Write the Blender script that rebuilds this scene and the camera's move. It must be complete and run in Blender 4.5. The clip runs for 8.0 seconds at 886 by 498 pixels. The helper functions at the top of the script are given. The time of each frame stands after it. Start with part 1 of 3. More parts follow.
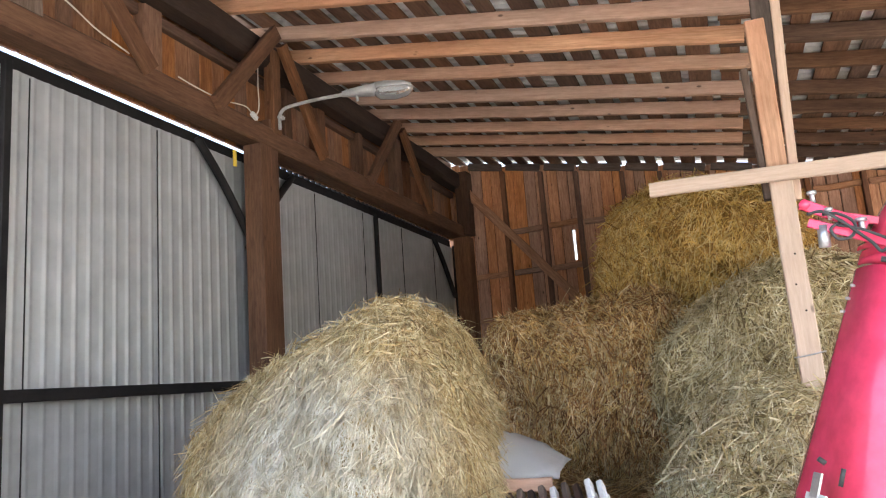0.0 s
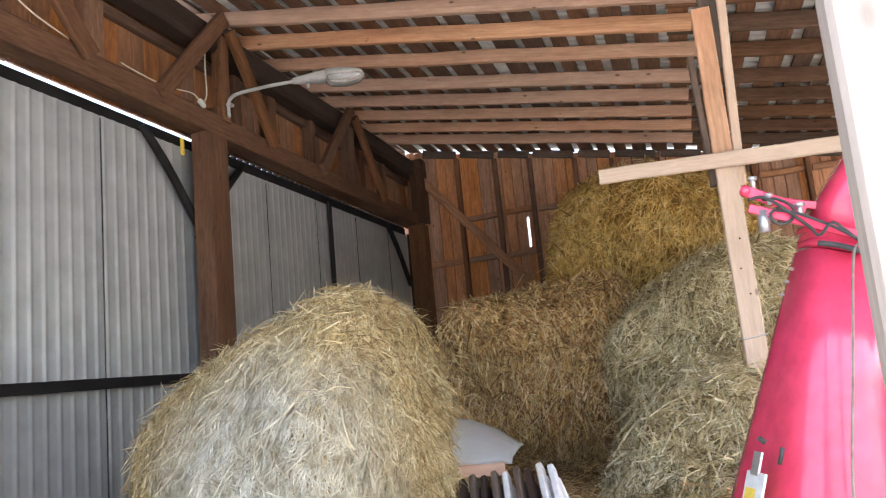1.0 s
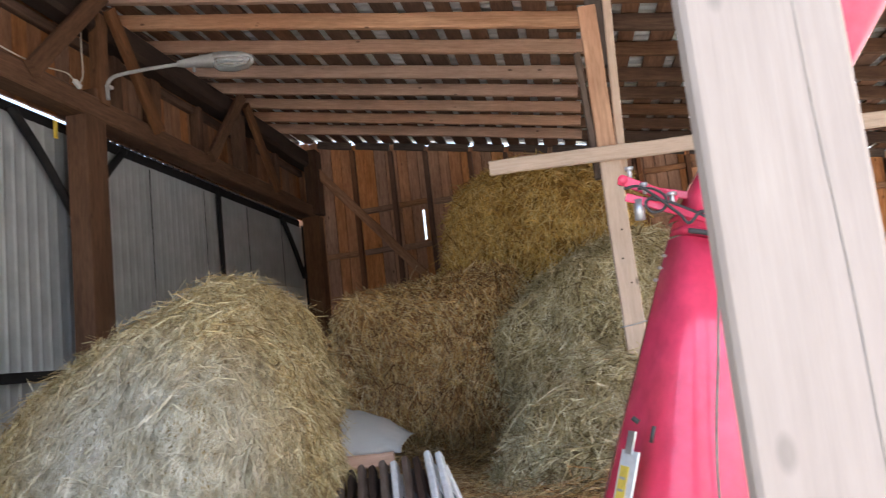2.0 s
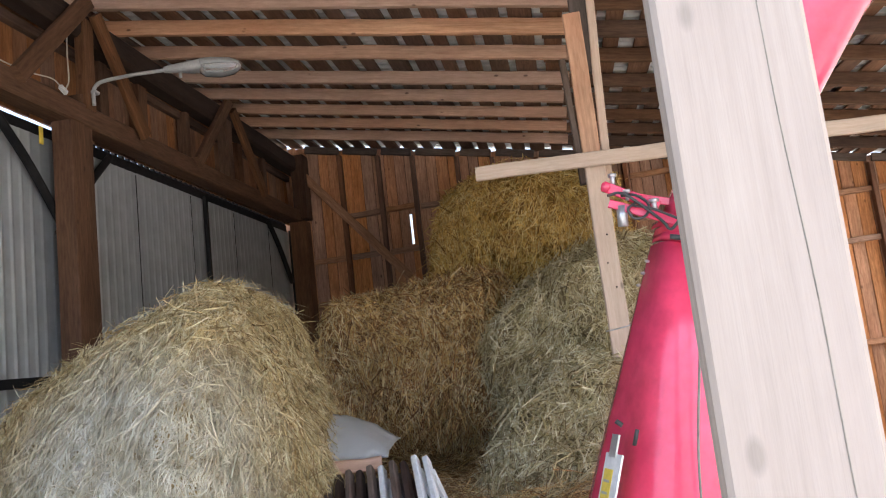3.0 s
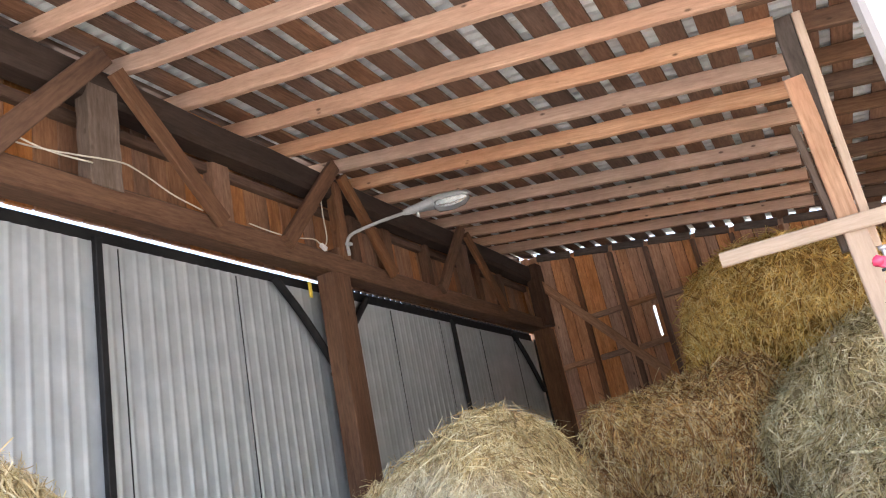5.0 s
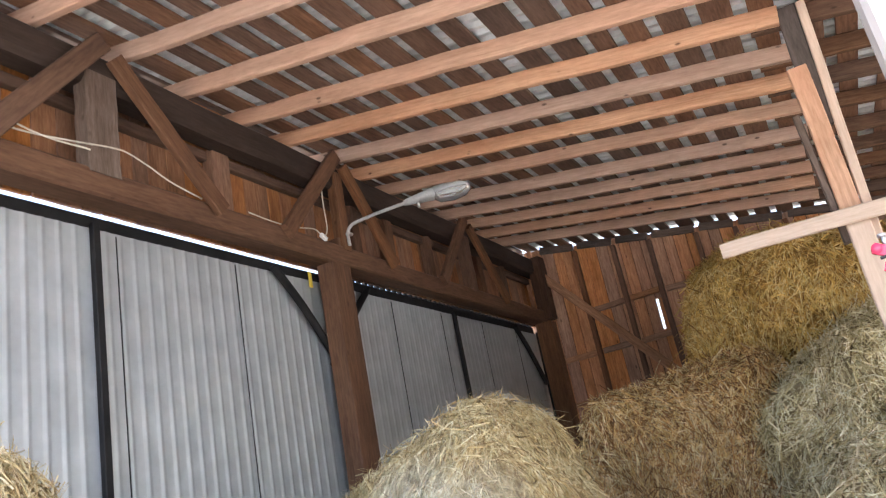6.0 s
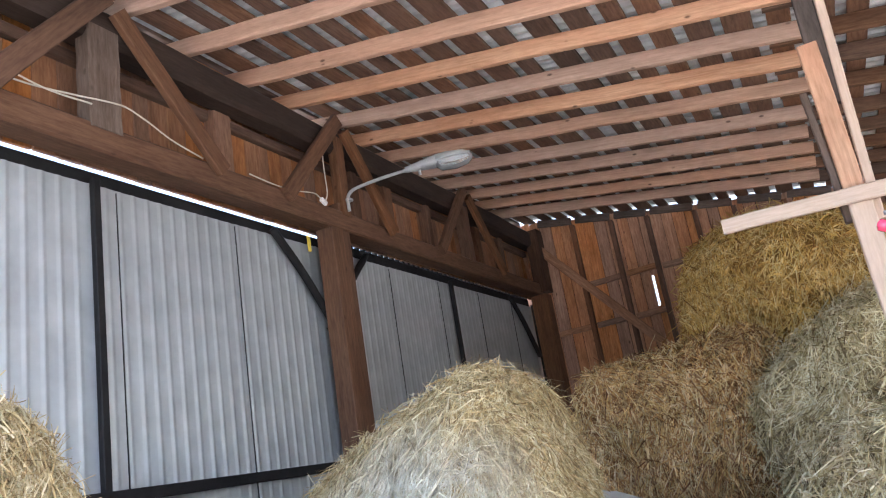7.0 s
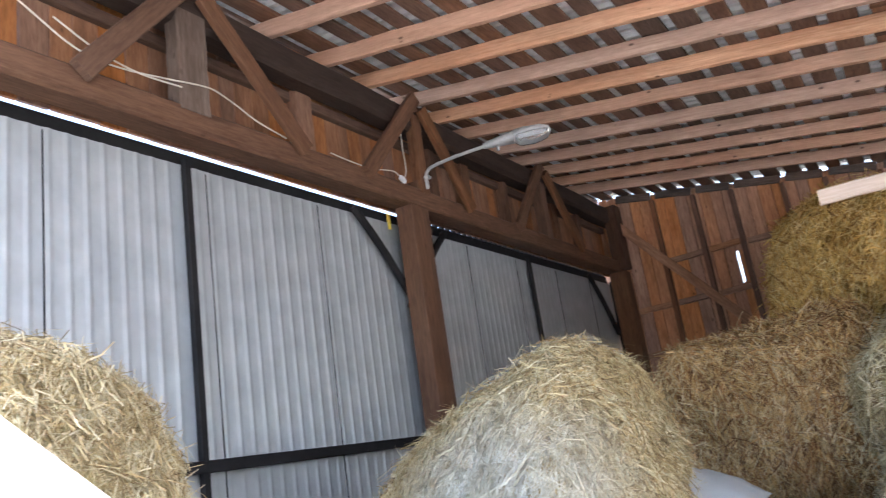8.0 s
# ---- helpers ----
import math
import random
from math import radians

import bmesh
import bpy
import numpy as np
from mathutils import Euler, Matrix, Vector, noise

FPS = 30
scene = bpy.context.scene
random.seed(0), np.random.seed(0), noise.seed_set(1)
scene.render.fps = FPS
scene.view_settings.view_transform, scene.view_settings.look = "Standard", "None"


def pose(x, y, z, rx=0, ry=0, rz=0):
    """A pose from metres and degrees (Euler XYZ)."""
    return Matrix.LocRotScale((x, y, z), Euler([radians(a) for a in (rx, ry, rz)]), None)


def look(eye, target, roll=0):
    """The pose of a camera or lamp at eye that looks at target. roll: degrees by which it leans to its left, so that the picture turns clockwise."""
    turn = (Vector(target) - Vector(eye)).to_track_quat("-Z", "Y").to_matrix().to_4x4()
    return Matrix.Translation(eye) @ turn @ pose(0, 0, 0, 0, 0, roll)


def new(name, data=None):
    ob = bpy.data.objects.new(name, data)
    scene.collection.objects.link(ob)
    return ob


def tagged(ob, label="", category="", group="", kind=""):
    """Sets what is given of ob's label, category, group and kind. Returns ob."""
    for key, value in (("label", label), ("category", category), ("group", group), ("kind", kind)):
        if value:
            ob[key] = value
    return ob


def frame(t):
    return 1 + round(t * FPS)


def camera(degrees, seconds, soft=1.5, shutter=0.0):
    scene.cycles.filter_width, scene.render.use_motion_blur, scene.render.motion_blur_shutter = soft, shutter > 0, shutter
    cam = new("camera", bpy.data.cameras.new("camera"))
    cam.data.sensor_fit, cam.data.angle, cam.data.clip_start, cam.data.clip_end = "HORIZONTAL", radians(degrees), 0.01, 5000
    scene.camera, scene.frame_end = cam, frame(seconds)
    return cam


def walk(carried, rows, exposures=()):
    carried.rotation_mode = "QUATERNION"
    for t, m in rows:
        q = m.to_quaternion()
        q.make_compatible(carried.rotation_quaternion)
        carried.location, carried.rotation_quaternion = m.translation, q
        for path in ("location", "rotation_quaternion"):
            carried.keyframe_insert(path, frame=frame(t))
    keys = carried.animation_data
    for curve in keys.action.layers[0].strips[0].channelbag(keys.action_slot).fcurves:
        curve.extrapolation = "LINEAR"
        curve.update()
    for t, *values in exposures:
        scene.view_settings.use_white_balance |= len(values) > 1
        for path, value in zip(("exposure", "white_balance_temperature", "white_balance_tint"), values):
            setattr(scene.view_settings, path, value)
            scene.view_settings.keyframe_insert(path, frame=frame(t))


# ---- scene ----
cam = camera(60.6, 8.0, soft=1.1, shutter=0.4)
PATH = [
    (0, (2.797, -4.152, 1.604), (2.127, -2.299, 1.95), -4.2),
    (0.5, (2.814, -4.144, 1.596), (2.175, -2.278, 1.928), -4.6),
    (1, (2.82, -4.137, 1.604), (2.252, -2.244, 1.909), -5.3),
    (1.5, (2.820, -4.137, 1.597), (2.348, -2.217, 1.895), -5.6),
    (2, (2.853, -4.108, 1.579), (2.54, -2.151, 1.843), -6.2),
    (2.2, (2.872, -4.104, 1.58), (2.592, -2.141, 1.839), -6.0),
    (3.3, (2.855, -4.139, 1.585), (2.561, -2.181, 1.869), -6.9),
    (3.5, (2.849, -4.119, 1.596), (2.481, -2.177, 1.904), -7.1),
    (4, (2.839, -4.182, 1.599), (2.269, -2.318, 2.046), -8.0),
    (4.5, (2.817, -4.2, 1.659), (2.089, -2.427, 2.231), -11.0),
    (4.7, (2.83, -4.207, 1.65), (2.068, -2.457, 2.246), -11.5),
    (5.8, (2.883, -4.198, 1.636), (2.059, -2.486, 2.259), -11.8),
    (6, (2.869, -4.168, 1.62), (2.057, -2.443, 2.223), -11.3),
    (6.4, (2.847, -4.178, 1.615), (2.033, -2.44, 2.176), -9.9),
    (6.5, (2.841, -4.167, 1.614), (2.023, -2.429, 2.169), -9.9),
    (7, (2.833, -4.173, 1.602), (2.011, -2.428, 2.134), -9.5),
    (7.5, (2.793, -4.18, 1.605), (1.919, -2.456, 2.119), -8.8),
    (7.8, (2.781, -4.186, 1.598), (1.842, -2.494, 2.102), -8.7),
    (8, (2.777, -4.188, 1.593), (1.781, -2.53, 2.102), -8.6),
]
# White balance and exposure follow the clip's own automatic settings.
BASE = 3.36
EXPOSURES = [(t, BASE + e, k, 10) for t, e, k in ((0, 0.02, 6500), (0.5, 0.10, 6400), (1.0, 0.0, 6450), (2.0, -0.56, 6350), (2.2, -0.56, 6350), (3.3, -0.56, 6350), (3.5, -0.5, 6400), (4.0, -0.1, 6500), (4.7, 0.1, 6300), (6.0, 0.10, 6100), (6.5, 0.07, 5750), (8.0, 0.08, 5700))]
walk(cam, [(t, look(eye, target, roll)) for t, eye, target, roll in PATH], EXPOSURES)

# ---- world and sun ----
world = bpy.data.worlds.new("sky")
scene.world = world
world.use_nodes = True
wn = world.node_tree.nodes
sky = wn.new("ShaderNodeTexSky")
sky.sky_type, sky.sun_disc = "NISHITA", False
sky.sun_elevation, sky.sun_rotation = radians(57), radians(98.5)
sky.air_density, sky.dust_density = 1.0, 5.0
world.node_tree.links.new(sky.outputs[0], wn["Background"].inputs[0])
wn["Background"].inputs[1].default_value = 0.15
sun = new("sun", bpy.data.lights.new("sun", "SUN"))
sun.data.energy, sun.data.angle, sun.data.color = 3.6, radians(4), (1.0, 0.965, 0.92)
sun.matrix_world = look((1.0, -0.15, 1.557), (0, 0, 0))


# ---- materials ----
def material(name):
    m = bpy.data.materials.new(name)
    m.use_nodes = True
    return m, m.node_tree.nodes, m.node_tree.links, m.node_tree.nodes["Principled BSDF"]


def ramp(n, stops):
    r = n.new("ShaderNodeValToRGB")
    e = r.color_ramp.elements
    while len(e) < len(stops):
        e.new(0.5)
    for k, (p, c) in zip(e, stops):
        k.position, k.color = p, (*c, 1)
    return r


def mixed(n, l, kind, fac, a, b):
    x = n.new("ShaderNodeMix")
    x.data_type, x.blend_type = "RGBA", kind
    for sock, v in ((x.inputs[0], fac), (x.inputs[6], a), (x.inputs[7], b)):
        if isinstance(v, bpy.types.NodeSocket):
            l.new(v, sock)
        elif isinstance(v, tuple):
            sock.default_value = (*v, 1)
        else:
            sock.default_value = v
    return x.outputs[2]


def mapped(n, l, coord, scale):
    t = n.new("ShaderNodeTexCoord")
    m = n.new("ShaderNodeMapping")
    m.inputs["Scale"].default_value = scale
    l.new(t.outputs[coord], m.inputs[0])
    return m.outputs[0]


def noisy(n, l, vec, scale, detail=4, rough=0.6):
    x = n.new("ShaderNodeTexNoise")
    x.inputs["Scale"].default_value, x.inputs["Detail"].default_value, x.inputs["Roughness"].default_value = scale, detail, rough
    l.new(vec, x.inputs["Vector"])
    return x.outputs["Fac"]


def wood(name, dark, light, stain, knots=0.6, rough=0.75, spread=0.35, dirt=1.0):
    """Sawn timber: UV runs along the grain in metres."""
    m, n, l, b = material(name)
    grain = noisy(n, l, mapped(n, l, "UV", (2.2, 62, 1)), 1.0, 5, 0.6)
    broad = noisy(n, l, mapped(n, l, "UV", (1.1, 5, 1)), 1.0, 3)
    g = ramp(n, [(0.22, dark), (0.70, light)])
    l.new(grain, g.inputs[0])
    s = ramp(n, [(0.35, (0, 0, 0)), (0.72, (1, 1, 1))])
    l.new(broad, s.inputs[0])
    col = mixed(n, l, "MIX", s.outputs[0], g.outputs[0], stain)
    v = n.new("ShaderNodeTexVoronoi")
    v.inputs["Scale"].default_value = 1.0
    l.new(mapped(n, l, "UV", (4.2, 8.5, 1)), v.inputs["Vector"])
    k = ramp(n, [(0.05, (1, 1, 1)), (0.10, (0, 0, 0))])
    l.new(v.outputs["Distance"], k.inputs[0])
    kf = n.new("ShaderNodeMath")
    kf.operation = "MULTIPLY"
    kf.inputs[1].default_value = knots
    l.new(k.outputs[0], kf.inputs[0])
    col = mixed(n, l, "MIX", kf.outputs[0], col, tuple(c * 0.35 for c in dark))
    vec = mapped(n, l, "UV", (1.6, 9, 1))
    for f, lo in ((noisy(n, l, vec, 1.0, 6, 0.75), 0.62), (noisy(n, l, vec, 7.0, 3), 0.78)):
        grime = ramp(n, [(0.36, (lo, lo * 0.96, lo * 0.92)), (0.58, (1, 1, 1))])
        l.new(f, grime.inputs[0])
        col = mixed(n, l, "MULTIPLY", dirt, col, grime.outputs[0])
    info = n.new("ShaderNodeObjectInfo")
    h = n.new("ShaderNodeHueSaturation")
    for sock, lo, hi in (("Value", 1 - spread, 1 + spread), ("Saturation", 0.8, 1.15)):
        mr = n.new("ShaderNodeMapRange")
        mr.inputs["To Min"].default_value, mr.inputs["To Max"].default_value = lo, hi
        l.new(info.outputs["Random"], mr.inputs["Value"])
        l.new(mr.outputs[0], h.inputs[sock])
    l.new(col, h.inputs["Color"])
    l.new(h.outputs[0], b.inputs["Base Color"])
    b.inputs["Roughness"].default_value = rough
    b.inputs["Specular IOR Level"].default_value = 0.25
    bump = n.new("ShaderNodeBump")
    bump.inputs["Strength"].default_value, bump.inputs["Distance"].default_value = 0.45, 0.004
    l.new(grain, bump.inputs["Height"])
    l.new(bump.outputs[0], b.inputs["Normal"])
    return m


def speckled(name, a, b_, scale, rough=0.6, metal=0.0, bump=0.0, coord="Object", spec=0.4):
    m, n, l, b = material(name)
    vec = mapped(n, l, coord, (1, 1, 1))
    f1, f2 = noisy(n, l, vec, scale, 5), noisy(n, l, vec, scale * 7.3, 3)
    r1 = ramp(n, [(0.3, a), (0.7, b_)])
    l.new(f1, r1.inputs[0])
    r2 = ramp(n, [(0.3, (0.78, 0.78, 0.78)), (0.7, (1, 1, 1))])
    l.new(f2, r2.inputs[0])
    l.new(mixed(n, l, "MULTIPLY", 1.0, r1.outputs[0], r2.outputs[0]), b.inputs["Base Color"])
    b.inputs["Roughness"].default_value, b.inputs["Metallic"].default_value = rough, metal
    b.inputs["Specular IOR Level"].default_value = spec
    if bump:
        bp = n.new("ShaderNodeBump")
        bp.inputs["Strength"].default_value, bp.inputs["Distance"].default_value = bump, 0.01
        l.new(f2, bp.inputs["Height"])
        l.new(bp.outputs[0], b.inputs["Normal"])
    return m


def straw_material(name, shades, rough=0.75, bleached_skylit=None):
    """Stalks: each one takes its own shade; damp and dry patches; the last argument is (centre, reach, colour) of a
    weathered patch with sky light in its colour.
    """
    m, n, l, b = material(name)
    g = n.new("ShaderNodeNewGeometry")
    r = ramp(n, [(i / (len(shades) - 1), c) for i, c in enumerate(shades)])
    l.new(g.outputs["Random Per Island"], r.inputs[0])
    vec = mapped(n, l, "Object", (1, 1, 1))
    broad, fine = noisy(n, l, vec, 3.2, 3), noisy(n, l, vec, 15, 2)
    col = r.outputs[0]
    if bleached_skylit:
        centre, reach, tone = bleached_skylit
        d = n.new("ShaderNodeVectorMath")
        d.operation = "DISTANCE"
        l.new(vec, d.inputs[0])
        d.inputs[1].default_value = centre
        add = n.new("ShaderNodeMath")
        add.operation = "MULTIPLY_ADD"
        l.new(broad, add.inputs[0])
        add.inputs[1].default_value = 0.5
        l.new(d.outputs["Value"], add.inputs[2])
        mask = n.new("ShaderNodeMapRange")
        mask.inputs["From Min"].default_value, mask.inputs["From Max"].default_value = reach * 0.45 + 0.25, reach + 0.25
        mask.inputs["To Min"].default_value, mask.inputs["To Max"].default_value = 0.72, 0.0
        l.new(add.outputs[0], mask.inputs["Value"])
        col = mixed(n, l, "MIX", mask.outputs[0], col, tone)
    for f, lo in ((broad, (0.78, 0.73, 0.64)), (fine, (0.62, 0.58, 0.50))):
        r2 = ramp(n, [(0.32, lo), (0.62, (1, 1, 1))])
        l.new(f, r2.inputs[0])
        col = mixed(n, l, "MULTIPLY", 1.0, col, r2.outputs[0])
    l.new(col, b.inputs["Base Color"])
    b.inputs["Roughness"].default_value = rough
    b.inputs["Specular IOR Level"].default_value = 0.3
    return m


RAFTER = wood("rafter_pine", (0.397, 0.216, 0.130), (0.657, 0.423, 0.285), (0.518, 0.285, 0.181), 0.9, spread=0.14, dirt=0.55)
# Stained wood, darkened further to carry the dim ceiling beyond the prop.
DIMRAFTER = wood("dim_rafter_pine", (0.071, 0.037, 0.021), (0.168, 0.097, 0.060), (0.093, 0.050, 0.031), 0.8, spread=0.3)
TRUSS = wood("aged_truss_wood", (0.085, 0.041, 0.022), (0.176, 0.094, 0.052), (0.120, 0.059, 0.034), 0.5, spread=0.2)
PLATE = wood("dark_beam_wood", (0.041, 0.022, 0.014), (0.072, 0.041, 0.026), (0.048, 0.029, 0.022), 0.3)
BOARD = wood("orange_board_wood", (0.226, 0.099, 0.045), (0.342, 0.167, 0.079), (0.280, 0.126, 0.058), 0.7, spread=0.22)
BACK = wood("red_brown_board_wood", (0.404, 0.183, 0.091), (0.711, 0.384, 0.212), (0.519, 0.240, 0.124), 0.8, spread=0.2)
STUD = wood("brown_stud_wood", (0.136, 0.062, 0.036), (0.223, 0.108, 0.062), (0.167, 0.081, 0.046), 0.3, spread=0.2)
RAIL = wood("nogging_wood", (0.276, 0.144, 0.081), (0.506, 0.287, 0.178), (0.368, 0.201, 0.121), 0.4, spread=0.2)
# Lath tone lowered to stand in for the shade above the rafters.
LATH = wood("shaded_lath_wood", (0.122, 0.063, 0.040), (0.259, 0.148, 0.094), (0.173, 0.094, 0.061), 0.4, spread=0.3)
PALE = wood("pale_pine", (0.489, 0.374, 0.291), (0.610, 0.495, 0.402), (0.554, 0.435, 0.347), 0.7, spread=0.06, dirt=0.35)
WHITEWOOD = wood("raw_plank_wood", (0.215, 0.179, 0.154), (0.315, 0.275, 0.243), (0.265, 0.226, 0.201), 0.35, spread=0.03, dirt=0.15)
GREYWOOD = wood("weathered_grey_wood", (0.100, 0.073, 0.058), (0.164, 0.126, 0.102), (0.132, 0.097, 0.079), 0.5, spread=0.2)
SHEET = speckled("galvanised_sheet", (0.420, 0.447, 0.456), (0.456, 0.482, 0.491), 0.7, 0.40, 0.35)
ROOFMETAL = speckled("roof_sheet_metal", (0.74, 0.76, 0.76), (0.86, 0.87, 0.86), 2.0, 0.5, 0.1)
BLACK = speckled("black_steel", (0.008, 0.008, 0.009), (0.02, 0.019, 0.019), 6, 0.65, spec=0.15)
RED = speckled("red_paint", (0.681, 0.041, 0.101), (0.773, 0.069, 0.147), 2.2, 0.25, 0.0, 0.05)
RED.node_tree.nodes["Principled BSDF"].inputs["Coat Weight"].default_value = 0.5
RED.node_tree.nodes["Principled BSDF"].inputs["Coat Roughness"].default_value = 0.12
STEEL = speckled("worn_steel", (0.42, 0.42, 0.43), (0.60, 0.60, 0.61), 14, 0.38, 0.7)
LAMPGREY = speckled("lamp_grey_paint", (0.34, 0.34, 0.34), (0.45, 0.45, 0.44), 9, 0.5)
CORD = speckled("white_cord", (0.55, 0.50, 0.42), (0.68, 0.62, 0.52), 20, 0.7)
ROPE = speckled("grey_rope", (0.13, 0.12, 0.10), (0.24, 0.22, 0.19), 30, 0.8)
RUBBER = speckled("dark_rubber", (0.02, 0.02, 0.02), (0.05, 0.05, 0.05), 12, 0.6)
YELLOW = speckled("yellow_plastic", (0.74, 0.52, 0.06), (0.80, 0.60, 0.10), 9, 0.5)
WHITE = speckled("white_paint", (0.648, 0.648, 0.639), (0.738, 0.738, 0.720), 5, 0.5)
GROUND = speckled("dusty_gravel", (0.22, 0.21, 0.19), (0.35, 0.335, 0.31), 1.1, 0.95, 0.0, 0.6)
# Bale cores toned darker than the stalks, as the shade between them.
HAYCORE = speckled("shaded_packed_hay", (0.10, 0.062, 0.022), (0.30, 0.205, 0.085), 16, 0.95, 0.0, 1.0, spec=0.1)
COREPALE = speckled("shaded_packed_pale_hay", (0.17, 0.115, 0.045), (0.44, 0.33, 0.16), 18, 0.95, 0.0, 1.0, spec=0.1)
COREGOLD = speckled("shaded_packed_straw", (0.194, 0.108, 0.025), (0.446, 0.281, 0.079), 18, 0.95, 0.0, 1.0, spec=0.1)
COREBROWN = speckled("shaded_packed_brown_hay", (0.108, 0.055, 0.020), (0.347, 0.207, 0.083), 16, 0.95, 0.0, 1.0, spec=0.1)
COREGREEN = speckled("shaded_packed_greenish_hay", (0.155, 0.115, 0.056), (0.407, 0.326, 0.185), 16, 0.95, 0.0, 1.0, spec=0.1)
# Bleached patch; the bluish sky light on that face is in its tone too.
HAYPALE = straw_material("pale_hay", [(0.13, 0.08, 0.03), (0.45, 0.325, 0.145), (0.63, 0.50, 0.26), (0.76, 0.68, 0.45), (0.30, 0.25, 0.12)],
                         bleached_skylit=((0.25, -0.66, 0.86), 0.60, (0.58, 0.60, 0.56)))
HAYDUST = straw_material("dusty_hay", [(0.180, 0.123, 0.053), (0.451, 0.353, 0.180), (0.590, 0.492, 0.287), (0.672, 0.623, 0.451), (0.344, 0.295, 0.156)])
HAYGOLD = straw_material("golden_straw", [(0.24, 0.12, 0.03), (0.70, 0.43, 0.11), (0.90, 0.63, 0.21), (0.92, 0.76, 0.38), (0.58, 0.34, 0.08)])
HAYBROWN = straw_material("brown_hay", [(0.11, 0.043, 0.014), (0.50, 0.262, 0.092), (0.88, 0.60, 0.25), (0.94, 0.78, 0.47), (0.27, 0.12, 0.04)])
HAYGREEN = straw_material("greenish_hay", [(0.16, 0.11, 0.05), (0.56, 0.45, 0.23), (0.82, 0.71, 0.43), (0.92, 0.86, 0.64), (0.52, 0.43, 0.22)])

GLASS, gn, gl, gb = material("lamp_glass")
gb.inputs["Base Color"].default_value = (0.92, 0.94, 0.93, 1)
gb.inputs["Transmission Weight"].default_value, gb.inputs["Roughness"].default_value = 0.8, 0.12
PLASTIC, pn, pl, pb = material("thin_plastic_film")
pb.inputs["Base Color"].default_value = (0.44, 0.44, 0.42, 1)
pb.inputs["Transmission Weight"].default_value, pb.inputs["Roughness"].default_value, pb.inputs["Alpha"].default_value = 0.25, 0.3, 0.82


# ---- mesh helpers ----
def mesh_object(name, verts, faces, mat, parent=None, uvs=None, smooth=False):
    me = bpy.data.meshes.new(name)
    me.from_pydata([tuple(v) for v in verts], [], faces)
    if uvs is not None:
        lay = me.uv_layers.new(name="UVMap")
        lay.data.foreach_set("uv", np.asarray(uvs, dtype=np.float32).ravel())
    me.materials.append(mat)
    if smooth:
        me.polygons.foreach_set("use_smooth", [True] * len(me.polygons))
    ob = new(name, me)
    ob.parent = parent
    return ob


def part(name, bm, mat, parent, label="", smooth=False):
    me = bpy.data.meshes.new(name)
    bm.to_mesh(me)
    bm.free()
    me.materials.append(mat)
    if smooth:
        me.polygons.foreach_set("use_smooth", [True] * len(me.polygons))
    ob = new(name, me)
    ob.parent = parent
    return tagged(ob, label)


def empty(name, at, label, category, group="", kind=""):
    ob = new(name)
    ob.location = at
    bpy.context.view_layer.update()
    return tagged(ob, label, category, group, kind)


def timber(name, p0, p1, w, h, mat, parent=None, side=None, rough=0.003, segs=6, cut=0.006):
    """A sawn timber from p0 to p1: w across its side direction, h across the third. Chamfered and slightly wavy."""
    p0, p1 = Vector(p0), Vector(p1)
    if parent is not None:
        off = parent.matrix_world.translation
        p0, p1 = p0 - off, p1 - off
    a = (p1 - p0).normalized()
    s = Vector(side) if side else (Vector((0, 0, 1)) if abs(a.z) < 0.8 else Vector((1, 0, 0)))
    s = (s - a * s.dot(a)).normalized()
    u = a.cross(s)
    length = (p1 - p0).length
    hw, hh = w / 2, h / 2
    c = min(cut, hw * 0.4, hh * 0.4)
    prof = [(-hw + c, -hh), (hw - c, -hh), (hw, -hh + c), (hw, hh - c), (hw - c, hh), (-hw + c, hh), (-hw, hh - c), (-hw, -hh + c)]
    along = [0.0]
    for q, r in zip(prof, prof[1:] + prof[:1]):
        along.append(along[-1] + math.dist(q, r))
    shift_u, shift_v = random.uniform(0, 40), random.uniform(0, 40)
    verts, faces, uvs = [], [], []
    for i in range(segs + 1):
        t = i / segs
        jx, jy = random.uniform(-rough, rough), random.uniform(-rough, rough)
        for x, y in prof:
            verts.append(p0 + a * (length * t) + s * (x + jx) + u * (y + jy))
    for i in range(segs):
        for k in range(8):
            k2 = (k + 1) % 8
            faces.append((i * 8 + k, i * 8 + k2, (i + 1) * 8 + k2, (i + 1) * 8 + k))
            for du, dv in ((i, k), (i, k + 1), (i + 1, k + 1), (i + 1, k)):
                uvs.append((shift_u + du * length / segs, shift_v + along[dv]))
    for ring, order in ((0, range(7, -1, -1)), (segs, range(8))):
        faces.append(tuple(ring * 8 + k for k in order))
        uvs += [(shift_u + prof[k][0] * 0.3, shift_v + prof[k][1] * 4) for k in order]
    return mesh_object(name, verts, faces, mat, parent, uvs)


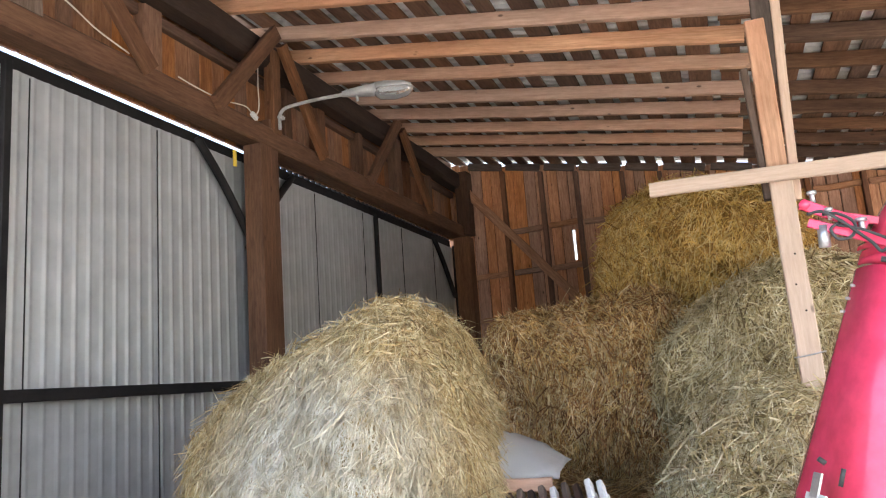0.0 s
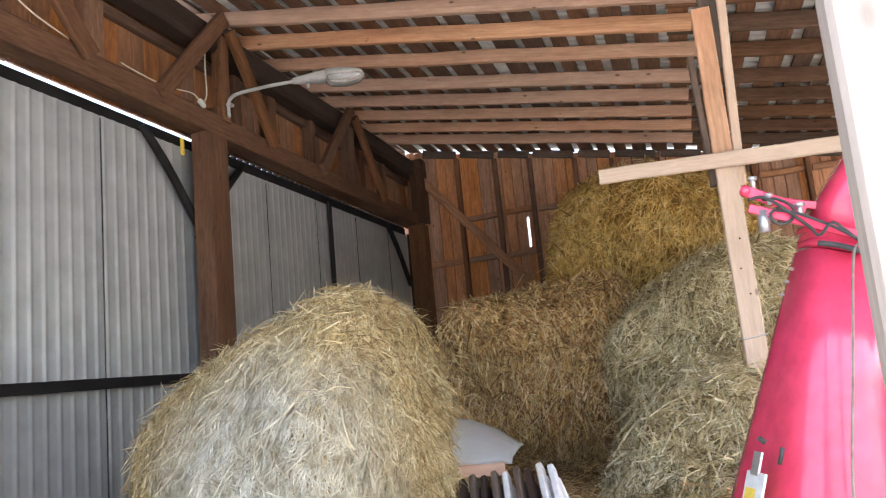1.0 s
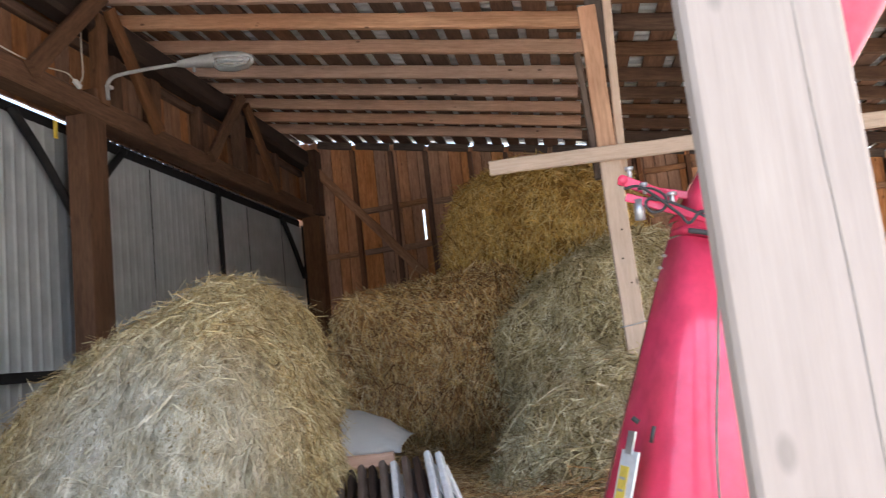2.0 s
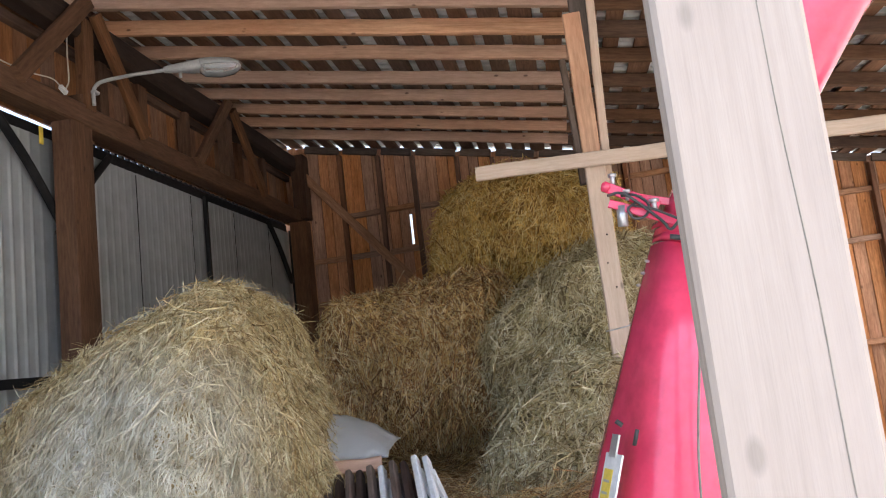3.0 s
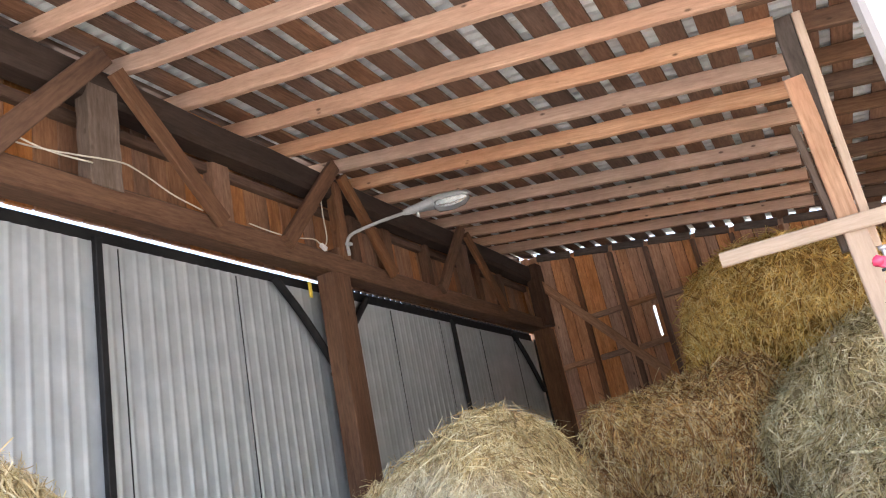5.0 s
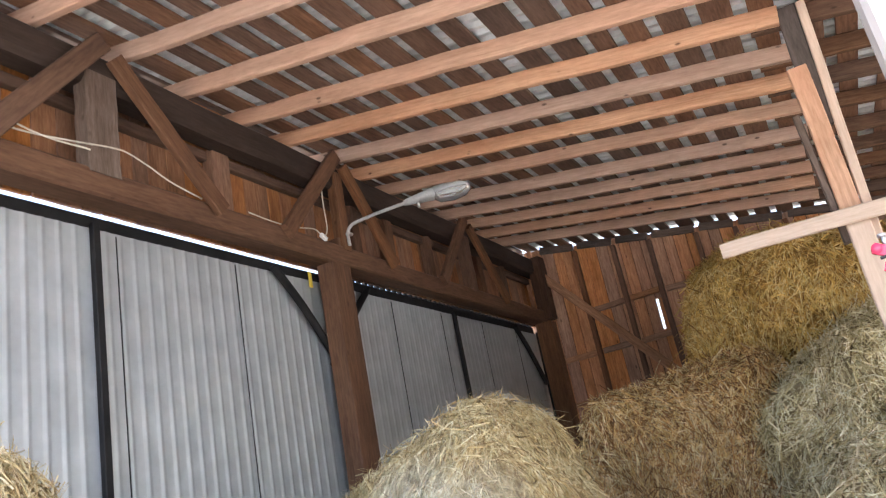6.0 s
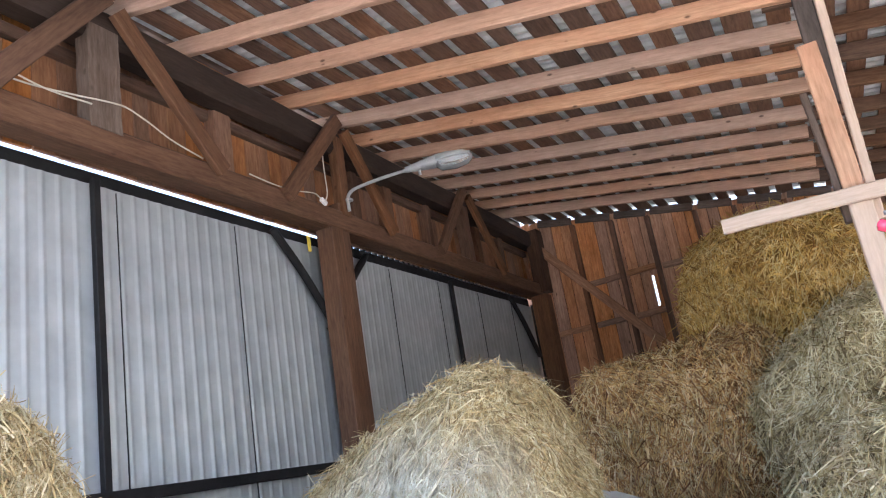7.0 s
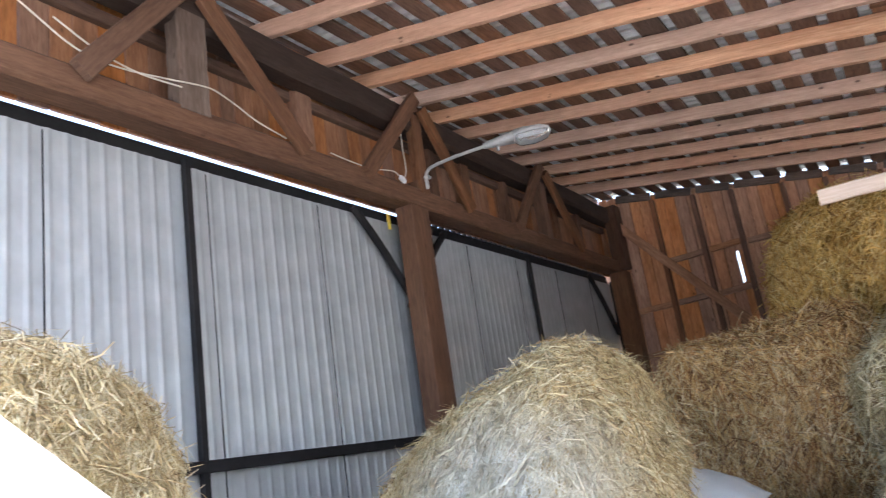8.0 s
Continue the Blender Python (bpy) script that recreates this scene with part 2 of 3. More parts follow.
def rod(name, points, radius, mat, parent=None, sides=8, smooth=True):
    """A round bar or tube through the points."""
    off = parent.matrix_world.translation if parent else Vector()
    pts = [Vector(p) - off for p in points]
    verts, faces = [], []
    for i, p in enumerate(pts):
        a = (pts[min(i + 1, len(pts) - 1)] - pts[max(i - 1, 0)]).normalized()
        s = a.orthogonal().normalized() if i == 0 else (s - a * s.dot(a)).normalized()
        u = a.cross(s)
        r = radius[i] if isinstance(radius, (list, tuple)) else radius
        verts += [p + (s * math.cos(k * math.tau / sides) + u * math.sin(k * math.tau / sides)) * r for k in range(sides)]
    for i in range(len(pts) - 1):
        for k in range(sides):
            k2 = (k + 1) % sides
            faces.append((i * sides + k, i * sides + k2, (i + 1) * sides + k2, (i + 1) * sides + k))
    faces += [tuple(range(sides - 1, -1, -1)), tuple((len(pts) - 1) * sides + k for k in range(sides))]
    return mesh_object(name, verts, faces, mat, parent, smooth=smooth)


def bent(points, steps=8):
    """A smooth curve through the points."""
    p = [Vector(q) for q in points]
    p = [p[0] * 2 - p[1]] + p + [p[-1] * 2 - p[-2]]
    out = []
    for i in range(1, len(p) - 2):
        for k in range(steps):
            t = k / steps
            out.append(0.5 * (2 * p[i] + (p[i + 1] - p[i - 1]) * t + (2 * p[i - 1] - 5 * p[i] + 4 * p[i + 1] - p[i + 2]) * t * t
                              + (3 * p[i] - p[i - 1] - 3 * p[i + 1] + p[i + 2]) * t ** 3))
    return out + [p[-2]]


def block(bm, centre, size, turn=None, bevel=0.0):
    m = Matrix.Translation(centre) @ (turn.to_4x4() if turn else Matrix()) @ Matrix.Diagonal((*size, 1))
    g = bmesh.ops.create_cube(bm, size=1, matrix=m)
    if bevel:
        edges = list({e for v in g["verts"] for e in v.link_edges})
        bmesh.ops.bevel(bm, geom=edges, offset=bevel, segments=2, affect="EDGES")
    return bm


# ---- the building ----
Y0, Y1, XR = -3.45, 4.62, 6.9
LATHZ, SLOPE = 4.265, -0.165
deck = lambda x: LATHZ + SLOPE * x


def ground():
    n = 60
    verts, faces = [], []
    xs = [math.copysign(abs(t) ** 3, t) * 600 for t in np.linspace(-1, 1, n)]
    for y in xs:
        for x in xs:
            verts.append((x + 3, y, noise.noise((x * 0.3, y * 0.3, 0)) * 0.02 - 0.02 if abs(x) < 40 and abs(y) < 40 else -0.02))
    for j in range(n - 1):
        for i in range(n - 1):
            faces.append((j * n + i, j * n + i + 1, (j + 1) * n + i + 1, (j + 1) * n + i))
    tagged(mesh_object("ground", verts, faces, GROUND, smooth=True), "dusty trodden gravel ground under the barn", "ground", kind="structure")


def corrugated(name, origin, run, across, up, width, length, pitch, depth, mat, parent, trapeze=True):
    """A folded sheet: waves along `run`, straight along `across`, depth along `up`."""
    off = parent.matrix_world.translation if parent else Vector()
    o, r, a, u = Vector(origin) - off, Vector(run), Vector(across), Vector(up)
    prof = [(0, 0), (0.10, 0.15), (0.20, 0.85), (0.28, 1), (0.36, 0.85), (0.46, 0.15), (0.56, 0)] if trapeze else [(0, 0), (0.16, 1), (0.5, 1), (0.66, 0)]
    pts = []
    k = 0
    while k * pitch < width:
        pts += [((k + x) * pitch, d) for x, d in prof if (k + x) * pitch <= width]
        k += 1
    pts.append((width, 0.0))
    verts, faces = [], []
    for x, d in pts:
        for t in (0.0, 0.33, 0.66, 1.0):
            verts.append(o + r * x + a * (length * t) + u * (d * depth))
    for i in range(len(pts) - 1):
        for j in range(3):
            faces.append((i * 4 + j, (i + 1) * 4 + j, (i + 1) * 4 + j + 1, i * 4 + j + 1))
    return mesh_object(name, verts, faces, mat, parent, smooth=trapeze)


def roof():
    top = empty("roof", (0, 0, 0), "low-pitched barn roof of corrugated metal on wooden laths", "roof", kind="structure")
    down = Vector((1, 0, SLOPE)).normalized()
    normal = Vector((-SLOPE, 0, 1)).normalized()
    length = (XR + 0.8) / down.x
    for k in range(4):
        corrugated("roof_sheet", (-0.5, Y0 - 0.45 + k * 2.15, deck(-0.5) + 0.045 + 0.004 * (k % 2)), (0, 1, 0), down, normal, 2.16, length, 0.088, 0.03, ROOFMETAL, top, False)
    x, k = -0.36, 0
    while x < XR:
        w = random.choice((0.115, 0.13, 0.15, 0.165))
        z = deck(x + w / 2) + 0.014
        timber("lath", (x + w / 2, Y0 - 0.42, z), (x + w / 2, Y1 + 0.05, z), w, 0.025, LATH, top, side=down, rough=0.004, segs=10, cut=0.003)
        x += w + random.choice((0.06, 0.07, 0.09, 0.11))
        k += 1


RAFTERS = [-3.63, -3.12, -2.61, -2.10, -1.595, -1.09, -0.57, -0.11, 0.385, 0.815, 1.32, 1.88, 2.345, 2.82, 3.30, 3.76]


def rafters():
    for y in RAFTERS:
        h = random.uniform(0.10, 0.112)
        z = lambda x: deck(x) - h / 2
        skew = random.uniform(0.06, 0.10)
        end = random.uniform(3.13, 3.22)
        tagged(timber("rafter", (-0.3, y, z(-0.3)), (end, y + skew, z(end)), h, 0.05, RAFTER, rough=0.004, segs=14, side=(0, 0, 1)),
               "sawn pine rafter, warm reddish brown with knots", "rafter", "roof rafters", "structure")
        tagged(timber("rafter", (3.0, y + skew + 0.056, z(3.0) - 0.004), (XR, y + skew + 0.056, z(XR) - 0.004), h, 0.05, DIMRAFTER, rough=0.003, segs=12, side=(0, 0, 1)),
               "dark-stained rafter lapped beside another, darkened further for shade", "rafter", "roof rafters", "structure")


def boards_along(parent, x, ya, yb, za, zb, mat, width=0.125):
    """Upright boards in a plane of constant x."""
    y = ya
    while y < yb:
        w = width * random.uniform(0.85, 1.2)
        timber("board", (x + random.uniform(-0.004, 0.004), y + w / 2, za), (x + random.uniform(-0.004, 0.004), y + w / 2, zb - (random.uniform(0.06, 0.11) if random.random() < 0.22 else 0)), 0.022, w - 0.005, mat, parent, side=(1, 0, 0), rough=0.002, segs=3, cut=0.003)
        y += w


def wall_west():
    wall = empty("wall_west", (0, 0, 0), "timber-framed barn wall of orange boards above sheet-metal doors", "wall", kind="structure")
    boards_along(wall, -0.25, Y0, Y1, 3.33, 4.30, BOARD)
    timber("nailer", (-0.215, Y0, 3.90), (-0.215, Y1, 3.90), 0.05, 0.07, TRUSS, wall, side=(1, 0, 0))
    timber("wall_plate", (-0.10, Y0 - 0.8, 4.025), (-0.10, Y1, 4.025), 0.18, 0.20, PLATE, wall, side=(1, 0, 0), rough=0.008, segs=16, cut=0.03)
    timber("lower_chord", (-0.085, Y0, 3.375), (-0.085, Y1 - 0.05, 3.375), 0.16, 0.15, TRUSS, wall, side=(1, 0, 0), rough=0.004, segs=14, cut=0.012)
    apex = [(-1.76, -2.42, -1.0), (0.30, -0.42, 0.92), (2.48, 1.74, 3.2)]
    for a, left, right in apex:
        timber("brace", (0.035, a - 0.02, 4.17), (0.035, left, 3.40), 0.045, 0.11, TRUSS, wall, side=(1, 0, 0), rough=0.002)
        timber("brace", (0.036, a + 0.05, 4.10), (0.036, right, 3.40), 0.045, 0.11, TRUSS, wall, side=(1, 0, 0), rough=0.002)
    timber("king_post", (-0.05, -1.765, 3.42), (-0.05, -1.765, 4.0), 0.10, 0.19, GREYWOOD, wall, side=(1, 0, 0))
    timber("king_post", (-0.03, 0.315, 3.42), (-0.03, 0.315, 4.05), 0.08, 0.10, TRUSS, wall, side=(1, 0, 0))
    timber("king_post", (-0.05, 2.50, 3.42), (-0.05, 2.50, 4.0), 0.10, 0.12, TRUSS, wall, side=(1, 0, 0))
    for y, w in ((-0.77, 0.15), (0.70, 0.10), (1.22, 0.13), (1.95, 0.08), (3.05, 0.12), (3.7, 0.1), (-2.9, 0.14)):
        timber("wall_stud", (-0.185, y, 3.44), (-0.185, y, 3.93), 0.09, w, TRUSS if y > 0 else BOARD, wall, side=(1, 0, 0))
    timber("post", (-0.07, 0.165, -0.02), (-0.07, 0.165, 3.30), 0.14, 0.145, TRUSS, wall, side=(1, 0, 0), segs=10)
    timber("post", (-0.075, 0.295, -0.02), (-0.075, 0.295, 3.52), 0.11, 0.10, TRUSS, wall, side=(1, 0, 0), segs=10)
    timber("post", (-0.03, 4.42, -0.02), (-0.03, 4.42, 3.30), 0.20, 0.18, TRUSS, wall, side=(1, 0, 0), segs=10)
    timber("post", (-0.09, -3.62, -0.02), (-0.09, -3.62, 4.0), 0.18, 0.2, TRUSS, wall, side=(1, 0, 0), segs=10)
    timber("corner_block", (0.0, 4.48, 3.34), (0.0, 4.48, 4.12), 0.16, 0.2, PLATE, wall, side=(1, 0, 0))


def metal_door(name, ya, yb, label, dashed=False):
    door = empty(name, (-0.22, (ya + yb) / 2, 0.0), label, "barn door", kind="structure")
    joints = [ya] + [y for y in (-2.44, -1.54, -0.65, 1.20, 2.08, 2.98, 3.88) if ya < y < yb] + [yb]
    for k, (y, y2) in enumerate(zip(joints, joints[1:])):
        corrugated("sheet", (-0.232 + 0.003 * (k % 2), y, 0.06), (0, 1, 0), (0, 0, 1), (1, 0, 0), y2 - y + 0.012, 3.165, 0.09, 0.005, SHEET, door)
        if k:
            timber("seam", (-0.2275, y, 0.07), (-0.2275, y, 3.21), 0.007, 0.006, BLACK, door, side=(1, 0, 0), rough=0.0006, segs=6, cut=0.001)
    mid = -1.70 if ya < 0 else 2.28
    bar = lambda nm, p, q, w=0.045, h=0.05: timber(nm, p, q, w, h, BLACK, door, side=(1, 0, 0), rough=0.001, segs=4, cut=0.004)
    bar("top_rail", (-0.262, ya, 3.250), (-0.262, yb, 3.250), 0.04, 0.105 if not dashed else 0.12)
    # Added teeth break the light gap into dashes, in place of a corrugated edge.
    y = ya + 0.03
    while dashed and y < yb:
        bar("gap_tooth", (-0.262, y, 3.325), (-0.262, y + 0.035, 3.325), 0.03, 0.05)
        y += 0.09
    bar("mid_rail", (-0.19, ya, 1.68), (-0.19, yb, 1.68), 0.04, 0.058)
    bar("bottom_rail", (-0.19, ya, 0.10), (-0.19, yb, 0.10))
    bar("centre_bar", (-0.188, mid, 0.1), (-0.188, mid, 3.235), 0.036, 0.042)
    bar("side_bar", (-0.187, ya + 0.02, 0.1), (-0.187, ya + 0.02, 3.235))
    bar("side_bar", (-0.187, yb - 0.02, 0.1), (-0.187, yb - 0.02, 3.235))
    for e, s in ((yb if ya < 0 else yb - 0.12, -1), (ya - 0.14, 1)):
        rod("corner_brace", bent([(-0.18, e + s * 0.62, 3.24), (-0.175, e + s * 0.35, 2.98), (-0.175, e + s * 0.02, 2.60)], 6), 0.029, BLACK, door)
    return door


def wall_north():
    wall = empty("wall_north", (0, Y1, 0), "end wall of reddish brown vertical boards with light showing through cracks", "wall", kind="structure")
    x = -0.3
    while x < XR:
        w = random.uniform(0.105, 0.15)
        zt = deck(x + w / 2) - 0.008
        y = Y1 + 0.02 + random.uniform(-0.005, 0.005)
        b = lambda xa, xb, za, zb: timber("board", ((xa + xb) / 2, y, za), ((xa + xb) / 2, y, zb), 0.022, xb - xa, BACK, wall, side=(0, 1, 0), rough=0.002, segs=3, cut=0.003)
        if x < 1.27 < x + w:
            b(x, x + w - 0.007, 0.0, 2.90)
            b(x, 1.262, 2.90, 3.26)
            b(1.284, x + w - 0.007, 2.90, 3.26)
            b(x, x + w - 0.007, 3.26, zt)
        else:
            b(x, x + w - 0.007, 0.0, zt)
        x += w
    # Dark backing added behind the boards to keep light out of their gaps.
    for xa, xb, za, zb in ((-0.35, 1.245, 0.0, 4.25), (1.298, XR + 0.1, 0.0, 3.0), (1.245, 1.298, 0.0, 2.90), (1.245, 1.298, 3.26, 4.0)):
        back = [(xa, za), (xb, za), (xb, max(za, min(zb, deck(xb) - 0.01))), (xa, min(zb, deck(xa) - 0.01))]
        if xb > 2:
            back[2], back[3] = (xb, deck(xb) - 0.01), (xa, deck(xa) - 0.01)
        v = [(x_, Y1 + dy, z_) for dy in (0.036, 0.056) for x_, z_ in back]
        off_ = wall.matrix_world.translation
        mesh_object("sheathing", [Vector(p) - off_ for p in v], [(3, 2, 1, 0), (4, 5, 6, 7), (0, 1, 5, 4), (1, 2, 6, 5), (2, 3, 7, 6), (3, 0, 4, 7)], PLATE, wall)
    studs = [0.50, 0.97, 1.39, 1.92, 2.34, 2.84, 3.32, 3.82, 4.35, 4.85, 5.4, 5.9, 6.4, 6.9]
    for s in studs:
        timber("stud", (s, Y1 - 0.05, 0.0), (s - 0.02, Y1 - 0.05, deck(s) - 0.10), 0.10, 0.05, STUD, wall, side=(0, 1, 0), segs=5)
    edges = [0.02] + studs
    for z in (3.335, 2.825, 2.30, 1.2):
        for a, b_ in zip(edges, edges[1:]):
            dz = random.uniform(-0.02, 0.02)
            if z > 3 and a < 0.4:
                continue
            timber("rail", (a + 0.03, Y1 - 0.025, z + dz), (b_ - 0.03, Y1 - 0.025, z + dz + 0.01), 0.065, 0.062, RAIL, wall, side=(0, 1, 0), segs=3)
    timber("diagonal_brace", (0.0, Y1 - 0.115, 3.92), (1.42, Y1 - 0.125, 2.26), 0.04, 0.10, RAIL, wall, side=(0, 1, 0))
    for a, b_ in zip(edges, edges[1:]):
        za, zb = deck(a) - 0.035, deck(b_) - 0.035
        timber("head_board", (a + 0.03, Y1 - 0.02, za), (b_ - 0.03, Y1 - 0.02, zb), 0.04, 0.09, GREYWOOD, wall, side=(0, 1, 0), segs=3)


def east_side():
    """The low side, unseen and added to shape the light: boarded breast-high, open above, posts under a beam."""
    side = empty("unseen_wall_east", (XR, 0, 0), "unseen half-boarded low side added to shape the light, posts carrying a beam", "wall", kind="structure")
    timber("beam", (XR - 0.15, Y0, deck(XR) - 0.25), (XR - 0.15, Y1, deck(XR) - 0.25), 0.15, 0.18, STUD, side, side=(1, 0, 0))
    boards_along(side, XR - 0.06, Y0, Y1, 0.0, 1.3, BACK, 0.16)
    for y in (-3.3, 0.6, 4.45):
        timber("post", (XR - 0.15, y, -0.02), (XR - 0.15, y, deck(XR) - 0.34), 0.15, 0.15, STUD, side, side=(1, 0, 0))


ground()
roof()
rafters()
wall_west()
wall_north()
east_side()
metal_door("door_1", -3.52, 0.28, "tall sliding door of grey corrugated sheet on a black steel frame")
metal_door("door_2", 0.30, 4.52, "second sliding door of grey corrugated sheet on a black frame", True)


# ---- hay ----
def wave(seed):
    """Soft bumps in space."""
    g = np.random.RandomState(seed)
    k = g.normal(0, 1, (14, 3)) * g.choice([3, 6, 11], (14, 1))
    ph, am = g.uniform(0, 6.28, 14), 1 / np.linalg.norm(k, axis=1)
    return lambda p: (np.sin(p @ k.T + ph) * am).sum(1)


def stalk_mesh(parent, p, d, nrm, ln, g, mat, base, curl=0.0, wide=1.0):
    """Single bent stalks lying at p along d on a skin with normals nrm."""
    n = len(p)
    lift = np.abs(g.normal(0.0, 0.13, n)) + np.where(g.rand(n) < 0.07, 0.5, 0)
    wd = g.uniform(0.0006, 0.0015, n) * wide
    bend = g.normal(0, 0.22, (n, 3))
    pts = []
    for t in (-0.5, 0.0, 0.5):
        q = p + d * (ln * t)[:, None] + nrm * (0.008 + ln * lift * (t + 0.5))[:, None]
        q += bend * (ln * t * t)[:, None]
        q[:, 2] -= 0.25 * ln * max(t + 0.3, 0) ** 2
        q -= nrm * (np.asarray(curl) * (ln * t) ** 2 * np.ones(n))[:, None]
        pts.append(q)
    w = np.cross(d, nrm) * wd[:, None] + nrm * (wd * g.normal(0, 0.7, n))[:, None]
    v = np.stack([x for q in pts for x in (q - w, q + w)], 1).reshape(-1, 3) - np.asarray(base)
    idx = np.arange(n)[:, None] * 6
    quads = np.stack([idx + np.array(c) for c in ((0, 1, 3, 2), (2, 3, 5, 4))], 1).reshape(-1, 4)
    me = bpy.data.meshes.new("straw")
    me.vertices.add(len(v))
    me.vertices.foreach_set("co", v.ravel())
    me.loops.add(quads.size)
    me.loops.foreach_set("vertex_index", quads.ravel().astype(np.int32))
    me.polygons.add(len(quads))
    me.polygons.foreach_set("loop_start", np.arange(len(quads), dtype=np.int32) * 4)
    me.update(calc_edges=True)
    me.materials.append(mat)
    ob = new("straw", me)
    ob.parent = parent
    tagged(ob, kind="stuff")


def hay_bale(c0, c1, radius, mat, label, seed, stalks=9000, lump=0.10, sag=0.93, tip=0.16, group="round bales", flare=0.0, stalk=(0.03, 0.125), end=0.16, core=None, wide=1.0, hang=0.0, relief=0.025, dents=()):
    """A round bale from the centre of one end to that of the other, with a rough skin of single stalks."""
    g = np.random.RandomState(seed)
    c0, c1 = np.array(c0, float), np.array(c1, float)
    axis = c1 - c0
    length = np.linalg.norm(axis)
    axis /= length
    side = np.cross(axis, (0, 0, 1.0))
    side /= np.linalg.norm(side)
    up = np.cross(side, axis)
    bumps = wave(seed)
    shake = np.random.RandomState(seed + 50)
    ripples, phases = shake.normal(0, 1, (9, 3)) * shake.choice([22, 36, 55], (9, 1)), shake.uniform(0, 6.28, 9)
    e = end

    def skin(th, s):
        # s: 0..1 first cap, 1..2 mantle, 2..3 last cap
        cap0, cap1 = np.clip(1 - s, 0, 1), np.clip(s - 2, 0, 1)
        mid = np.clip(s - 1, 0, 1)
        edge = np.minimum(mid, 1 - mid) * length
        r = radius * (1 - 0.13 * np.clip(1 - edge / e, 0, 1) ** 2) * (1 - np.maximum(cap0, cap1)) * (1 + flare * (mid - 0.5))
        bulge = tip * radius * (1 - (1 - np.maximum(cap0, cap1)) ** 2) * 0.5
        pos = mid * length + np.where(cap1 > 0, bulge, 0) - np.where(cap0 > 0, bulge, 0)
        d = np.outer(np.cos(th), side) + np.outer(np.sin(th), up) * sag
        p = c0 + np.outer(pos, axis) + d * r[:, None]
        centre = (c0 + c1) / 2
        out = p - centre
        out /= np.linalg.norm(out, axis=1)[:, None]
        tuft = (np.sin(p @ ripples.T + phases)).sum(1) * 0.2
        p = p + out * (bumps(p) * lump + np.clip(tuft, -0.4, 1.0) * relief)[:, None]
        for at, reach, push in dents:
            fall = np.exp(-((p - np.array(at)) ** 2).sum(1) / reach ** 2)
            p = p + np.outer(fall, push)
        return p

    nu = 110
    rings = np.concatenate([np.linspace(0.02, 0.98, 12), np.linspace(1.0, 2.0, 40), np.linspace(2.02, 2.98, 12)])
    verts = np.concatenate([skin(np.arange(nu) * math.tau / nu, np.full(nu, s)) for s in rings])
    faces = [(i * nu + k, i * nu + (k + 1) % nu, (i + 1) * nu + (k + 1) % nu, (i + 1) * nu + k) for i in range(len(rings) - 1) for k in range(nu)]
    faces += [tuple(range(nu - 1, -1, -1)), tuple((len(rings) - 1) * nu + k for k in range(nu))]
    base = (c0 + c1) / 2
    base[2] = verts[:, 2].min()
    bale = empty("round_bale", base, label, "hay bale", group)
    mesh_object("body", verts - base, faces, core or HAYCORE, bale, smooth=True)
    # stalks
    share = length / (length + radius * 0.9)
    n = stalks
    onm = g.rand(n) < share
    th = g.uniform(0, math.tau, n)
    capr = np.sqrt(g.rand(n))
    s = np.where(onm, 1 + g.rand(n), np.where(g.rand(n) < 0.5, capr, 3 - capr))
    h = 0.02
    p = skin(th, s)
    tu = skin(th + h, s) - p
    ts = skin(th, np.clip(s + h, 0.001, 2.999)) - p
    nrm = np.cross(tu, ts)
    nrm /= np.linalg.norm(nrm, axis=1)[:, None] + 1e-9
    mid = (c0 + c1) / 2
    flip = np.sign(((p - mid) * nrm).sum(1))
    nrm *= flip[:, None]
    tu /= np.linalg.norm(tu, axis=1)[:, None] + 1e-9
    tv = np.cross(nrm, tu)
    ang = np.where(onm, g.normal(0, 0.75, n), g.uniform(0, math.tau, n))
    d = tu * np.cos(ang)[:, None] + tv * np.sin(ang)[:, None]
    d *= np.sign(g.rand(n) - 0.5)[:, None]
    # locks of stalks that hang down the sides together
    locks = wave(seed + 100)
    drop = np.array([[0.0, 0.0, -1.0]]) + nrm * nrm[:, 2:3] + tv * (locks(p * 1.6) * 0.9)[:, None]
    drop += g.normal(0, 0.5, (n, 3))
    take = (g.rand(n) < hang * np.clip(1.25 - np.abs(nrm[:, 2]), 0, 1))[:, None]
    d = np.where(take, drop, d)
    d -= nrm * (d * nrm).sum(1)[:, None]
    d /= np.linalg.norm(d, axis=1)[:, None] + 1e-9
    d -= nrm * 0.04
    stalk_mesh(bale, p, d, nrm, g.uniform(*stalk, n), g, mat, base, np.where(onm, 0.45 / radius, 0.05), wide)
    return bale


